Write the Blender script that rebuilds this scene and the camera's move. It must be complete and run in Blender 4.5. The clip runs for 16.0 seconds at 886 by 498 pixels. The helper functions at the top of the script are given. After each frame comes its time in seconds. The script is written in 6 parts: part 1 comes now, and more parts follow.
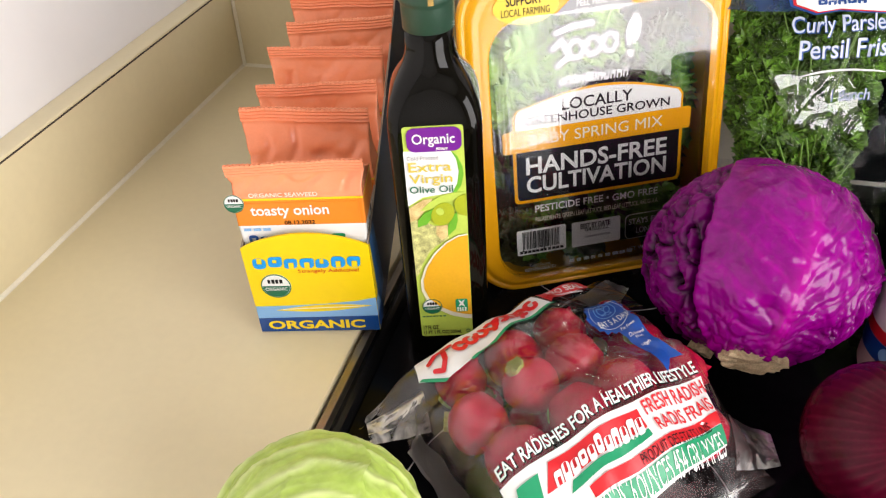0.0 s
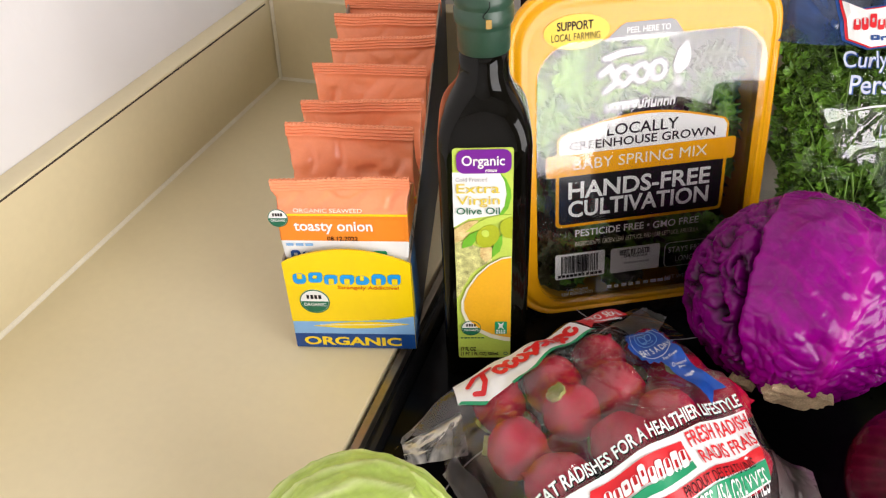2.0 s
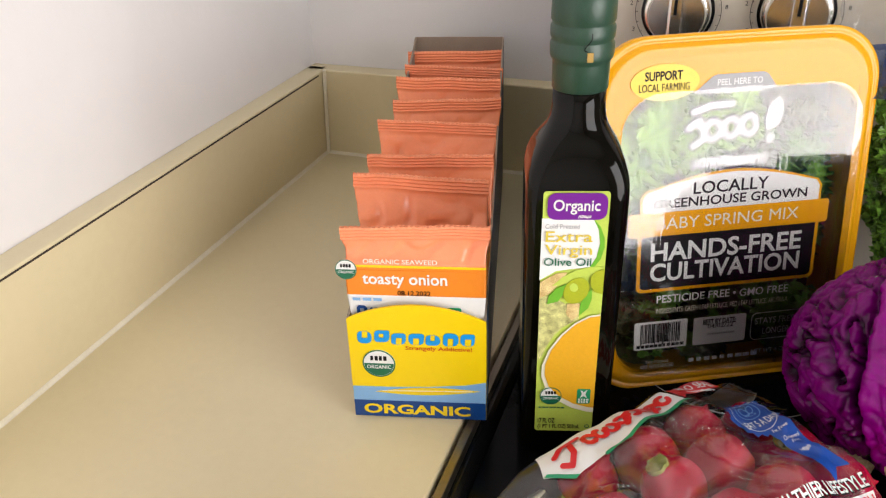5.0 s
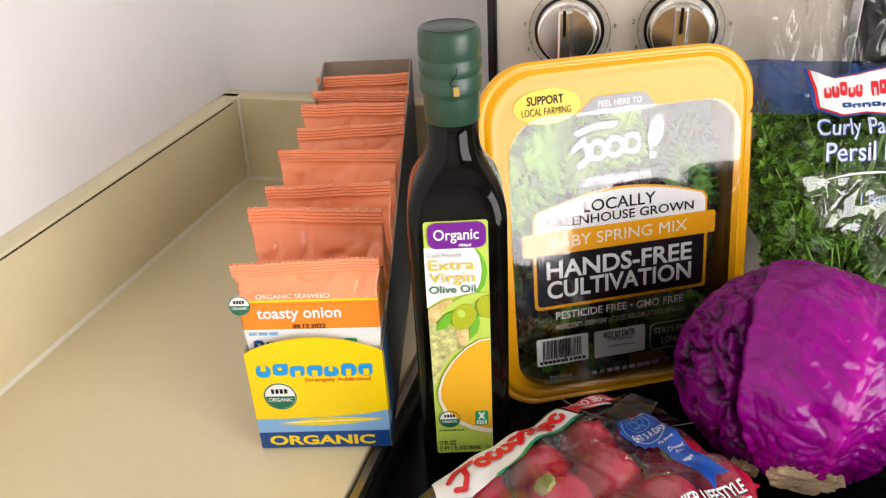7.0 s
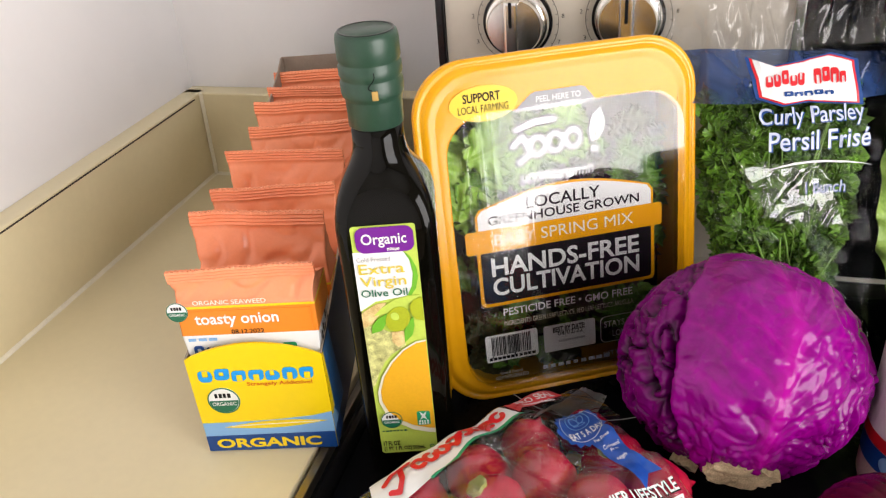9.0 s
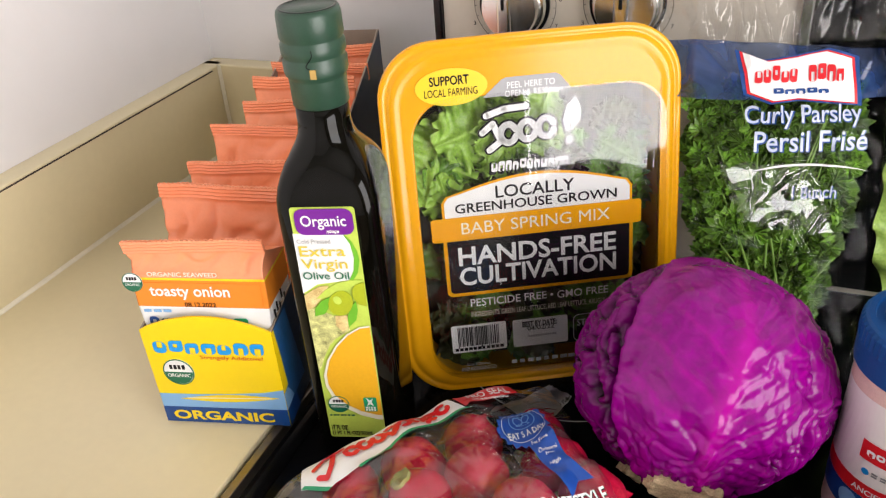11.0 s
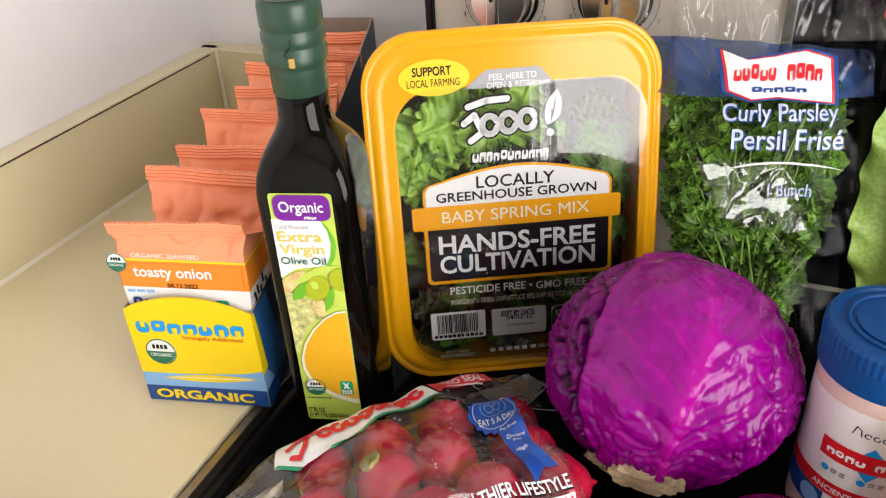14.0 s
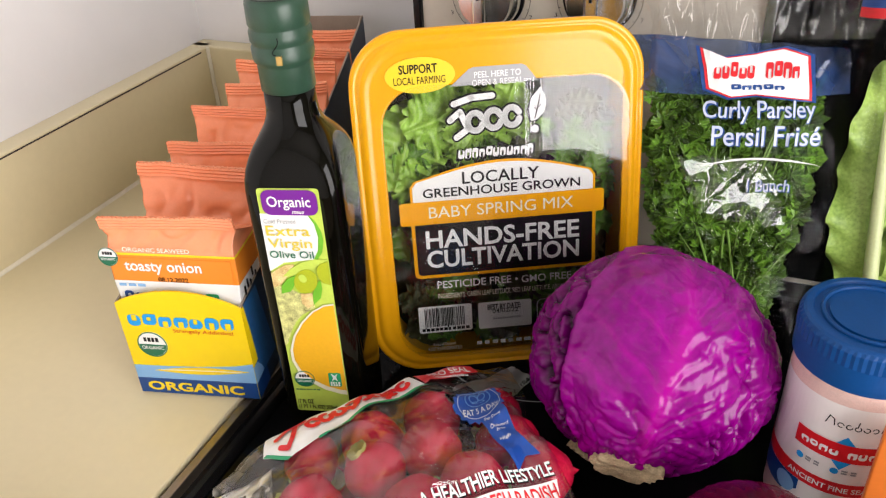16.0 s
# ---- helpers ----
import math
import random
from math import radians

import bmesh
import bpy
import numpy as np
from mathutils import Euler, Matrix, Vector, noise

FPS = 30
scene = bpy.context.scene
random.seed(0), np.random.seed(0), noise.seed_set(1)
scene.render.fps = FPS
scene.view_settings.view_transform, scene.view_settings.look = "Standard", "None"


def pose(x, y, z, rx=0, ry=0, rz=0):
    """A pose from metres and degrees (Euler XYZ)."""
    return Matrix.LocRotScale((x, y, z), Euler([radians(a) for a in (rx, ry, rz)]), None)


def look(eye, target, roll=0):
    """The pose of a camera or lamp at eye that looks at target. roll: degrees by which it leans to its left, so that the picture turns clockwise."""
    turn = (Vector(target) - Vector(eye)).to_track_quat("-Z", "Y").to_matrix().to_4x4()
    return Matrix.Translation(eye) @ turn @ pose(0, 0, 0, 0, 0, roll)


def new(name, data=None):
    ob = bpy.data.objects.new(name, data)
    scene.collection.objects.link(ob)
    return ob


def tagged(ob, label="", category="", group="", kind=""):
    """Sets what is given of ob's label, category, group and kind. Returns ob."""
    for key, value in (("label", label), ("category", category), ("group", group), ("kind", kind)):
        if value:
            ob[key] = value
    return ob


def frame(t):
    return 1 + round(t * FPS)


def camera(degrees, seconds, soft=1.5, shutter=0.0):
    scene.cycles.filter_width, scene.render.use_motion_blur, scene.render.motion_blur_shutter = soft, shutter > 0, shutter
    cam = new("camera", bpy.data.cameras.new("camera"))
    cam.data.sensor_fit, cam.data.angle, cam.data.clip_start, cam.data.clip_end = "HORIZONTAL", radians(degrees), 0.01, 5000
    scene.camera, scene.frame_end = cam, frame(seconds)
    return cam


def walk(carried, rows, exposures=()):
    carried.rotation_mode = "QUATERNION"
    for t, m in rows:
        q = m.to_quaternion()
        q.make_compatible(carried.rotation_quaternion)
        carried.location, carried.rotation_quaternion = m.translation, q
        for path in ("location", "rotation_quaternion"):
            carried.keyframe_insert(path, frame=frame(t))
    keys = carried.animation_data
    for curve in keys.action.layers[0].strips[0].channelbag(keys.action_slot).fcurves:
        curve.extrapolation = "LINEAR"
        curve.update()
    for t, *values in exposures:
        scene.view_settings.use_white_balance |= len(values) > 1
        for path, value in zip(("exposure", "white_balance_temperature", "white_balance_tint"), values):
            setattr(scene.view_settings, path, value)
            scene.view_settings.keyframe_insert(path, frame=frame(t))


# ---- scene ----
cam = camera(57.8, 16.0, soft=1.2)
PATH = [
    (0, (0.498, -0.796, 0.411), (0.005, 0.699, -0.823), -4.2),
    (0.5, (0.495, -0.792, 0.414), (0.009, 0.708, -0.817), -3.9),
    (1, (0.494, -0.789, 0.413), (0.009, 0.716, -0.811), -3.5),
    (1.5, (0.492, -0.792, 0.414), (-0.005, 0.716, -0.802), -3.1),
    (2, (0.477, -0.799, 0.413), (-0.048, 0.713, -0.786), -2.6),
    (2.5, (0.444, -0.812, 0.385), (-0.12, 0.709, -0.785), -1.2),
    (3, (0.422, -0.801, 0.353), (-0.179, 0.766, -0.736), -0.2),
    (3.2, (0.422, -0.799, 0.354), (-0.199, 0.79, -0.689), -0.5),
    (5.3, (0.436, -0.799, 0.371), (-0.144, 0.849, -0.602), -2.1),
    (5.5, (0.446, -0.795, 0.376), (-0.122, 0.858, -0.596), -2.3),
    (6, (0.475, -0.784, 0.381), (-0.064, 0.881, -0.588), -2.7),
    (6.5, (0.473, -0.783, 0.382), (-0.046, 0.888, -0.586), -3.0),
    (7, (0.474, -0.785, 0.38), (-0.03, 0.891, -0.588), -3.1),
    (7.5, (0.48, -0.786, 0.38), (-0.013, 0.891, -0.591), -3.2),
    (8, (0.49, -0.785, 0.379), (0.005, 0.889, -0.603), -3.5),
    (8.5, (0.505, -0.779, 0.384), (0.013, 0.884, -0.613), -4.1),
    (9, (0.515, -0.765, 0.388), (-0.001, 0.881, -0.623), -4.8),
    (9.2, (0.525, -0.759, 0.386), (0.007, 0.885, -0.629), -4.8),
    (11.3, (0.59, -0.73, 0.38), (-0.106, 0.825, -0.667), -4.3),
    (11.5, (0.595, -0.734, 0.382), (-0.103, 0.816, -0.672), -4.1),
    (12, (0.595, -0.733, 0.384), (-0.113, 0.807, -0.678), -3.9),
    (12.5, (0.599, -0.732, 0.384), (-0.109, 0.806, -0.682), -3.8),
    (13, (0.599, -0.733, 0.385), (-0.104, 0.807, -0.68), -3.7),
    (13.5, (0.599, -0.731, 0.384), (-0.098, 0.812, -0.682), -3.5),
    (14, (0.6, -0.73, 0.384), (-0.092, 0.815, -0.681), -3.4),
    (14.5, (0.604, -0.73, 0.384), (-0.085, 0.814, -0.684), -3.4),
    (15, (0.602, -0.729, 0.384), (-0.082, 0.814, -0.69), -3.4),
    (15.5, (0.606, -0.728, 0.383), (-0.075, 0.815, -0.691), -3.3),
    (16, (0.609, -0.737, 0.387), (-0.07, 0.811, -0.683), -3.2),
]
walk(cam, [(t, look(eye, target, roll)) for t, eye, target, roll in PATH],
     [(0.0, -0.08), (1.5, -0.12), (2.5, -0.24), (3.0, -0.28), (5.5, -0.26), (7.0, -0.15), (9.0, -0.10), (11.5, -0.09), (16.0, -0.07)])

# ---- world, daylight and exposure ----
STOVE = -0.018          # height of the cooktop glass; the worktop is zero
world = bpy.data.worlds.new("sky")
scene.world = world
world.use_nodes = True
sky = world.node_tree.nodes.new("ShaderNodeTexSky")
sky.sky_type, sky.sun_disc = "NISHITA", False
sky.sun_elevation, sky.sun_rotation = radians(40), radians(120)
world.node_tree.links.new(sky.outputs[0], world.node_tree.nodes["Background"].inputs[0])
world.node_tree.nodes["Background"].inputs[1].default_value = 0.10


def area_lamp(name, m, w, h, watts, colour):
    lamp = bpy.data.lights.new(name, "AREA")
    lamp.shape, lamp.size, lamp.size_y, lamp.energy, lamp.color = "RECTANGLE", w, h, watts, colour
    ob = new(name, lamp)
    ob.matrix_world = m
    return ob


# skylight in the opening of the window, which lies to the right of the stove and behind the camera
WIN_Y0, WIN_Y1, WIN_Z0, WIN_Z1, WALL_X = -1.84, -0.62, -0.50, 1.02, 1.60
area_lamp("window_daylight", look((WALL_X + 0.06, (WIN_Y0 + WIN_Y1) / 2, (WIN_Z0 + WIN_Z1) / 2), (0, (WIN_Y0 + WIN_Y1) / 2, (WIN_Z0 + WIN_Z1) / 2)),
          WIN_Y1 - WIN_Y0, WIN_Z1 - WIN_Z0, 50, (1.0, 0.955, 0.945))


# ---- materials ----
def material(name, colour, rough=0.5, metal=0.0, vary=0.08, scale=30.0, bump=0.0, bump_scale=200.0, coat=0.0, sss=0.0, island=0.0, detail_mix=None, spec=0.5):
    """A procedural surface: two scales of colour variation, fine relief, and gloss."""
    m = bpy.data.materials.new(name)
    m.use_nodes = True
    nt = m.node_tree
    b = nt.nodes["Principled BSDF"]
    b.inputs["Roughness"].default_value, b.inputs["Metallic"].default_value = rough, metal
    b.inputs["Coat Weight"].default_value = coat
    b.inputs["Coat Roughness"].default_value = 0.06
    b.inputs["Specular IOR Level"].default_value = spec
    if sss:
        b.inputs["Subsurface Weight"].default_value = sss
        b.inputs["Subsurface Radius"].default_value = (0.004, 0.002, 0.001)
        b.inputs["Subsurface Scale"].default_value = 0.5
    tex = nt.nodes.new("ShaderNodeTexCoord")
    n1, n2 = nt.nodes.new("ShaderNodeTexNoise"), nt.nodes.new("ShaderNodeTexNoise")
    n1.inputs["Scale"].default_value, n2.inputs["Scale"].default_value = scale, scale * 9
    n1.inputs["Detail"].default_value = 3
    add = nt.nodes.new("ShaderNodeMath")
    add.operation = "ADD"
    for k, n in enumerate((n1, n2)):
        nt.links.new(tex.outputs["Object"], n.inputs["Vector"])
        nt.links.new(n.outputs["Fac"], add.inputs[k])
    ramp = nt.nodes.new("ShaderNodeMapRange")
    ramp.inputs[1].default_value, ramp.inputs[2].default_value = 0.6, 1.4
    nt.links.new(add.outputs[0], ramp.inputs[0])
    mix = nt.nodes.new("ShaderNodeMix")
    mix.data_type = "RGBA"
    other = detail_mix or colour
    lo = [c * (1 - vary) for c in colour]
    hi = [min(1, c * (1 + vary)) for c in other]
    mix.inputs["A"].default_value, mix.inputs["B"].default_value = (*lo, 1), (*hi, 1)
    nt.links.new(ramp.outputs[0], mix.inputs["Factor"])
    out = mix.outputs["Result"]
    if island:
        geo, hsv, mr = nt.nodes.new("ShaderNodeNewGeometry"), nt.nodes.new("ShaderNodeHueSaturation"), nt.nodes.new("ShaderNodeMapRange")
        mr.inputs[3].default_value, mr.inputs[4].default_value = 1 - island, 1 + island
        nt.links.new(geo.outputs["Random Per Island"], mr.inputs[0])
        nt.links.new(mr.outputs[0], hsv.inputs["Value"])
        nt.links.new(out, hsv.inputs["Color"])
        out = hsv.outputs[0]
    nt.links.new(out, b.inputs["Base Color"])
    if bump:
        n3, bp = nt.nodes.new("ShaderNodeTexNoise"), nt.nodes.new("ShaderNodeBump")
        n3.inputs["Scale"].default_value, n3.inputs["Detail"].default_value = bump_scale, 4
        bp.inputs["Strength"].default_value, bp.inputs["Distance"].default_value = bump, 0.002
        nt.links.new(tex.outputs["Object"], n3.inputs["Vector"])
        nt.links.new(n3.outputs["Fac"], bp.inputs["Height"])
        nt.links.new(bp.outputs[0], b.inputs["Normal"])
    return m


def film_material(name, tint=(1, 1, 1), gloss=0.06, bump=0.3, bump_scale=60.0, stretch=(1, 1, 1), haze=0.0, ior=1.5, milk_colour=(0.8, 0.8, 0.8), streaks=0.0):
    """Clear plastic film: lets light straight through, with a Fresnel gloss and wrinkles; haze adds a milky share."""
    m = bpy.data.materials.new(name)
    m.use_nodes = True
    nt = m.node_tree
    nt.nodes.remove(nt.nodes["Principled BSDF"])
    out = nt.nodes["Material Output"]
    clear, shine, fres, mix = (nt.nodes.new("ShaderNode" + k) for k in ("BsdfTransparent", "BsdfGlossy", "Fresnel", "MixShader"))
    clear.inputs[0].default_value = (*tint, 1)
    shine.inputs["Roughness"].default_value = gloss
    fres.inputs["IOR"].default_value = ior
    tex, mp, n, bp = (nt.nodes.new("ShaderNode" + k) for k in ("TexCoord", "Mapping", "TexNoise", "Bump"))
    mp.inputs["Scale"].default_value = stretch
    n.inputs["Scale"].default_value, n.inputs["Detail"].default_value = bump_scale, 3
    bp.inputs["Strength"].default_value, bp.inputs["Distance"].default_value = bump, 0.004
    nt.links.new(tex.outputs["Object"], mp.inputs[0])
    nt.links.new(mp.outputs[0], n.inputs["Vector"])
    nt.links.new(n.outputs["Fac"], bp.inputs["Height"])
    nt.links.new(bp.outputs[0], shine.inputs["Normal"])
    nt.links.new(bp.outputs[0], fres.inputs["Normal"])
    nt.links.new(fres.outputs[0], mix.inputs[0])
    body = clear.outputs[0]
    if haze:
        milk, mm = nt.nodes.new("ShaderNodeBsdfDiffuse"), nt.nodes.new("ShaderNodeMixShader")
        milk.inputs[0].default_value = (*milk_colour, 1)
        mm.inputs[0].default_value = haze
        if streaks:
            ns, mr = nt.nodes.new("ShaderNodeTexNoise"), nt.nodes.new("ShaderNodeMapRange")
            ns.inputs["Scale"].default_value, ns.inputs["Detail"].default_value, ns.inputs["Distortion"].default_value = streaks, 5, 1.2
            mr.inputs[1].default_value, mr.inputs[2].default_value = 0.42, 0.68
            mr.inputs[3].default_value, mr.inputs[4].default_value = haze * 0.2, min(1, haze * 3.2)
            nt.links.new(mp.outputs[0], ns.inputs["Vector"])
            nt.links.new(ns.outputs["Fac"], mr.inputs[0])
            nt.links.new(mr.outputs[0], mm.inputs[0])
        nt.links.new(clear.outputs[0], mm.inputs[1])
        through_light, both = nt.nodes.new("ShaderNodeBsdfTranslucent"), nt.nodes.new("ShaderNodeMixShader")
        through_light.inputs[0].default_value = (*milk_colour, 1)
        both.inputs[0].default_value = 0.45
        nt.links.new(milk.outputs[0], both.inputs[1])
        nt.links.new(through_light.outputs[0], both.inputs[2])
        nt.links.new(both.outputs[0], mm.inputs[2])
        body = mm.outputs[0]
    nt.links.new(body, mix.inputs[1])
    nt.links.new(shine.outputs[0], mix.inputs[2])
    nt.links.new(mix.outputs[0], out.inputs[0])
    return m


M_WALL = material("wall_paint", (0.79, 0.775, 0.775), 0.75, vary=0.02, scale=3, bump=0.12, bump_scale=90)
M_CEIL = material("ceiling_paint", (0.62, 0.61, 0.59), 0.8, vary=0.02, scale=3)
M_UNSEEN_WALL = material("unseen_wall_tone", (0.42, 0.39, 0.36), 0.7, vary=0.04, scale=3)
M_FLOOR = material("floor_vinyl", (0.24, 0.18, 0.13), 0.5, vary=0.15, scale=5)
M_LAMINATE = material("cream_laminate", (0.74, 0.65, 0.42), 0.38, vary=0.025, scale=14, bump=0.04, bump_scale=260)
M_SEAM = material("dark_seam", (0.05, 0.035, 0.025), 0.8)
M_CAULK = material("white_caulk", (0.80, 0.75, 0.60), 0.5, vary=0.08, scale=60, bump=0.2)
M_BLACK_GLASS = material("black_glass", (0.003, 0.003, 0.0035), 0.10, vary=0.3, scale=20, bump=0.01, bump_scale=40, spec=0.05)
M_BLACK_TRIM = material("black_enamel", (0.006, 0.006, 0.007), 0.25, vary=0.2, scale=60, spec=0.3)
M_BISQUE = material("bisque_enamel", (0.66, 0.60, 0.50), 0.33, vary=0.03, scale=20)
M_CHROME = material("chrome", (0.82, 0.80, 0.77), 0.24, metal=1.0, vary=0.05, scale=90)
M_TRIM_REFLECTION = material("trim_reflection_bronze", (0.24, 0.205, 0.16), 0.30, metal=0.9, vary=0.12, scale=40, bump=0.05, bump_scale=150)
M_INK_BLACK = material("black_ink", (0.007, 0.007, 0.008), 0.4, vary=0.1, spec=0.15)
M_INK_WHITE = material("white_ink", (0.83, 0.83, 0.82), 0.35, vary=0.02)
M_INK_PALE = material("pale_blue_white_ink", (0.50, 0.55, 0.70), 0.35, vary=0.05)
M_INK_YELLOW = material("yellow_ink", (0.86, 0.62, 0.01), 0.32, vary=0.02)
M_INK_GOLD = material("golden_ink", (0.70, 0.55, 0.06), 0.35, vary=0.03)
M_INK_BLUE = material("bright_blue_ink", (0.01, 0.30, 0.74), 0.35, vary=0.03)
M_INK_NAVY = material("navy_ink", (0.006, 0.055, 0.24), 0.35, vary=0.06)
M_ROSETTE = material("rosette_ink", (0.008, 0.075, 0.40), 0.35, vary=0.08)
M_INK_SKY = material("sky_blue_ink", (0.22, 0.43, 0.72), 0.35, vary=0.03)
M_INK_RED = material("red_ink", (0.68, 0.012, 0.02), 0.35, vary=0.05)
M_INK_RUST = material("rust_ink", (0.62, 0.10, 0.01), 0.35, vary=0.05)
M_INK_GREEN = material("green_ink", (0.01, 0.30, 0.13), 0.35, vary=0.05)
M_INK_DKGREEN = material("dark_green_ink", (0.01, 0.14, 0.07), 0.35, vary=0.05)
M_INK_LIME = material("lime_ink", (0.52, 0.66, 0.10), 0.4, vary=0.08, scale=90)
M_INK_LEAF = material("leaf_green_ink", (0.16, 0.46, 0.03), 0.4, vary=0.12, scale=150)
M_INK_PURPLE = material("purple_ink", (0.17, 0.012, 0.28), 0.35, vary=0.04)
M_INK_SOUP = material("soup_ink", (0.80, 0.42, 0.015), 0.4, vary=0.06, scale=50)
M_INK_OLIVE = material("olive_ink", (0.40, 0.46, 0.02), 0.4, vary=0.10, scale=120)
M_INK_HERB = material("herb_ink", (0.36, 0.30, 0.02), 0.45, vary=0.85, scale=200, detail_mix=(0.80, 0.66, 0.22))
M_INK_BREAD = material("bread_ink", (0.72, 0.33, 0.06), 0.45, vary=0.45, scale=180, detail_mix=(0.85, 0.62, 0.30))
M_INK_CREAM = material("cream_ink", (0.82, 0.78, 0.62), 0.4, vary=0.03)
M_INK_GREY = material("grey_ink", (0.36, 0.36, 0.37), 0.4, vary=0.05)
M_CARD = material("grey_cardboard", (0.33, 0.26, 0.20), 0.8, vary=0.08, scale=80, bump=0.1, bump_scale=400)
M_CARD_YELLOW = material("yellow_card", (0.90, 0.64, 0.004), 0.34, vary=0.02, scale=20)
M_CARD_SIDE = material("blue_side_card", (0.025, 0.13, 0.34), 0.36, vary=0.2, scale=30)
M_CARD_DARK = material("dark_blue_card", (0.010, 0.030, 0.075), 0.38, vary=0.15, scale=25)
M_FOIL = material("coral_foil", (0.98, 0.325, 0.155), 0.27, vary=0.04, scale=60, bump=0.10, bump_scale=110, metal=0.0, spec=0.55)
M_FOIL_ORANGE = material("orange_foil", (0.84, 0.25, 0.02), 0.36, vary=0.03)
M_FOIL_WHITE = material("white_foil", (0.80, 0.80, 0.80), 0.36, vary=0.02)
M_BOTTLE = material("dark_bottle_glass", (0.002, 0.0018, 0.001), 0.05, vary=0.2, scale=30, spec=0.22)
M_CAPSULE = material("green_capsule", (0.022, 0.060, 0.036), 0.36, vary=0.12, scale=120, bump=0.10, bump_scale=220)
M_CAPSULE_TOP = material("dark_capsule_top", (0.010, 0.016, 0.012), 0.3, vary=0.2, scale=120)
M_GOLD = material("gold_foil", (0.75, 0.50, 0.16), 0.25, metal=0.7)
M_LID = material("golden_lid_plastic", (0.82, 0.38, 0.006), 0.17, vary=0.03, scale=25, bump=0.03, bump_scale=60, spec=0.42)
M_TRAY_AND_SHADE = material("tray_base_and_leaf_shade", (0.008, 0.012, 0.005), 0.3, vary=0.3, scale=40, spec=0.2)
M_TRAY_GOLD = material("tray_rim_plastic", (0.55, 0.30, 0.03), 0.2, vary=0.1, scale=40, coat=0.5)
M_LETTUCE = material("lettuce_leaf", (0.045, 0.120, 0.010), 0.42, vary=0.25, scale=70, bump=0.5, bump_scale=220, island=0.35, detail_mix=(0.12, 0.26, 0.028))
M_LETTUCE_PALE = material("pale_lettuce_leaf", (0.17, 0.34, 0.030), 0.4, vary=0.22, scale=60, bump=0.5, bump_scale=200, island=0.2, detail_mix=(0.34, 0.54, 0.09))
M_LETTUCE_RED = material("red_lettuce_leaf", (0.035, 0.025, 0.018), 0.5, vary=0.4, scale=80, bump=0.4, bump_scale=200, island=0.3, detail_mix=(0.06, 0.075, 0.02))
M_PARSLEY = material("parsley_leaf", (0.024, 0.070, 0.006), 0.45, vary=0.3, scale=45, island=0.75, detail_mix=(0.14, 0.28, 0.028), bump=0.3, bump_scale=260)
M_STEM = material("parsley_stem", (0.20, 0.36, 0.06), 0.45, vary=0.15, scale=60, island=0.3)
M_ROMAINE = material("romaine_leaf", (0.24, 0.40, 0.06), 0.45, vary=0.25, scale=45, bump=0.5, bump_scale=130, detail_mix=(0.36, 0.50, 0.12))
M_ROMAINE_RIB = material("romaine_rib", (0.60, 0.66, 0.34), 0.42, vary=0.10, scale=60)
M_STUMP = material("dry_stump", (0.42, 0.30, 0.17), 0.75, vary=0.35, scale=130, bump=0.6, bump_scale=260, detail_mix=(0.60, 0.48, 0.30))
M_RADISH = material("radish_skin", (0.58, 0.004, 0.034), 0.22, vary=0.25, scale=70, bump=0.15, bump_scale=110, detail_mix=(0.70, 0.015, 0.07), island=0.15)
M_RADISH_TOP = material("radish_crown", (0.40, 0.45, 0.12), 0.5, vary=0.3, scale=200, bump=0.5)
M_SALT = material("pink_salt", (0.72, 0.50, 0.44), 0.5, vary=0.10, scale=160, bump=0.3, bump_scale=700)
M_SALT_LABEL = material("label_paper", (0.84, 0.80, 0.77), 0.35, vary=0.02)
M_BLUE_CAP = material("blue_cap_plastic", (0.003, 0.058, 0.220), 0.42, vary=0.06, scale=60, bump=0.06, bump_scale=300, spec=0.25)
M_CARTON = material("orange_carton", (0.78, 0.20, 0.03), 0.4, vary=0.05, scale=30)
M_FILM = film_material("window_film", (0.97, 0.97, 0.97), 0.06, 0.055, 120.0, (1.0, 1.0, 0.025), ior=1.52)
M_BAG = film_material("wrinkled_bag_film", (0.98, 0.98, 0.98), 0.03, 0.12, 30.0, ior=1.20)
M_BAG_GLARE = film_material("glare_patch_film", (0.93, 0.93, 0.93), 0.04, 0.22, 45.0, ior=1.9, haze=0.02, streaks=60.0)
M_BAG_RADISH = film_material("radish_bag_film", (0.97, 0.97, 0.97), 0.08, 0.40, 40.0, haze=0.055, ior=1.75, milk_colour=(0.76, 0.60, 0.60), streaks=30.0)
M_BAG_EDGE = film_material("gathered_bag_film", (0.90, 0.90, 0.90), 0.28, 0.5, 60.0, haze=0.65, ior=1.38, milk_colour=(0.90, 0.87, 0.83), streaks=50.0)
M_BAG_MOUTH = film_material("crumpled_bag_film", (0.84, 0.84, 0.85), 0.04, 0.30, 30.0, haze=0.035, ior=1.60, milk_colour=(0.55, 0.53, 0.50), streaks=24.0)
M_BAND = film_material("blue_printed_film", (0.38, 0.48, 0.74), 0.07, 0.20, 30.0, haze=0.42, ior=1.5, milk_colour=(0.045, 0.10, 0.30), streaks=18.0)


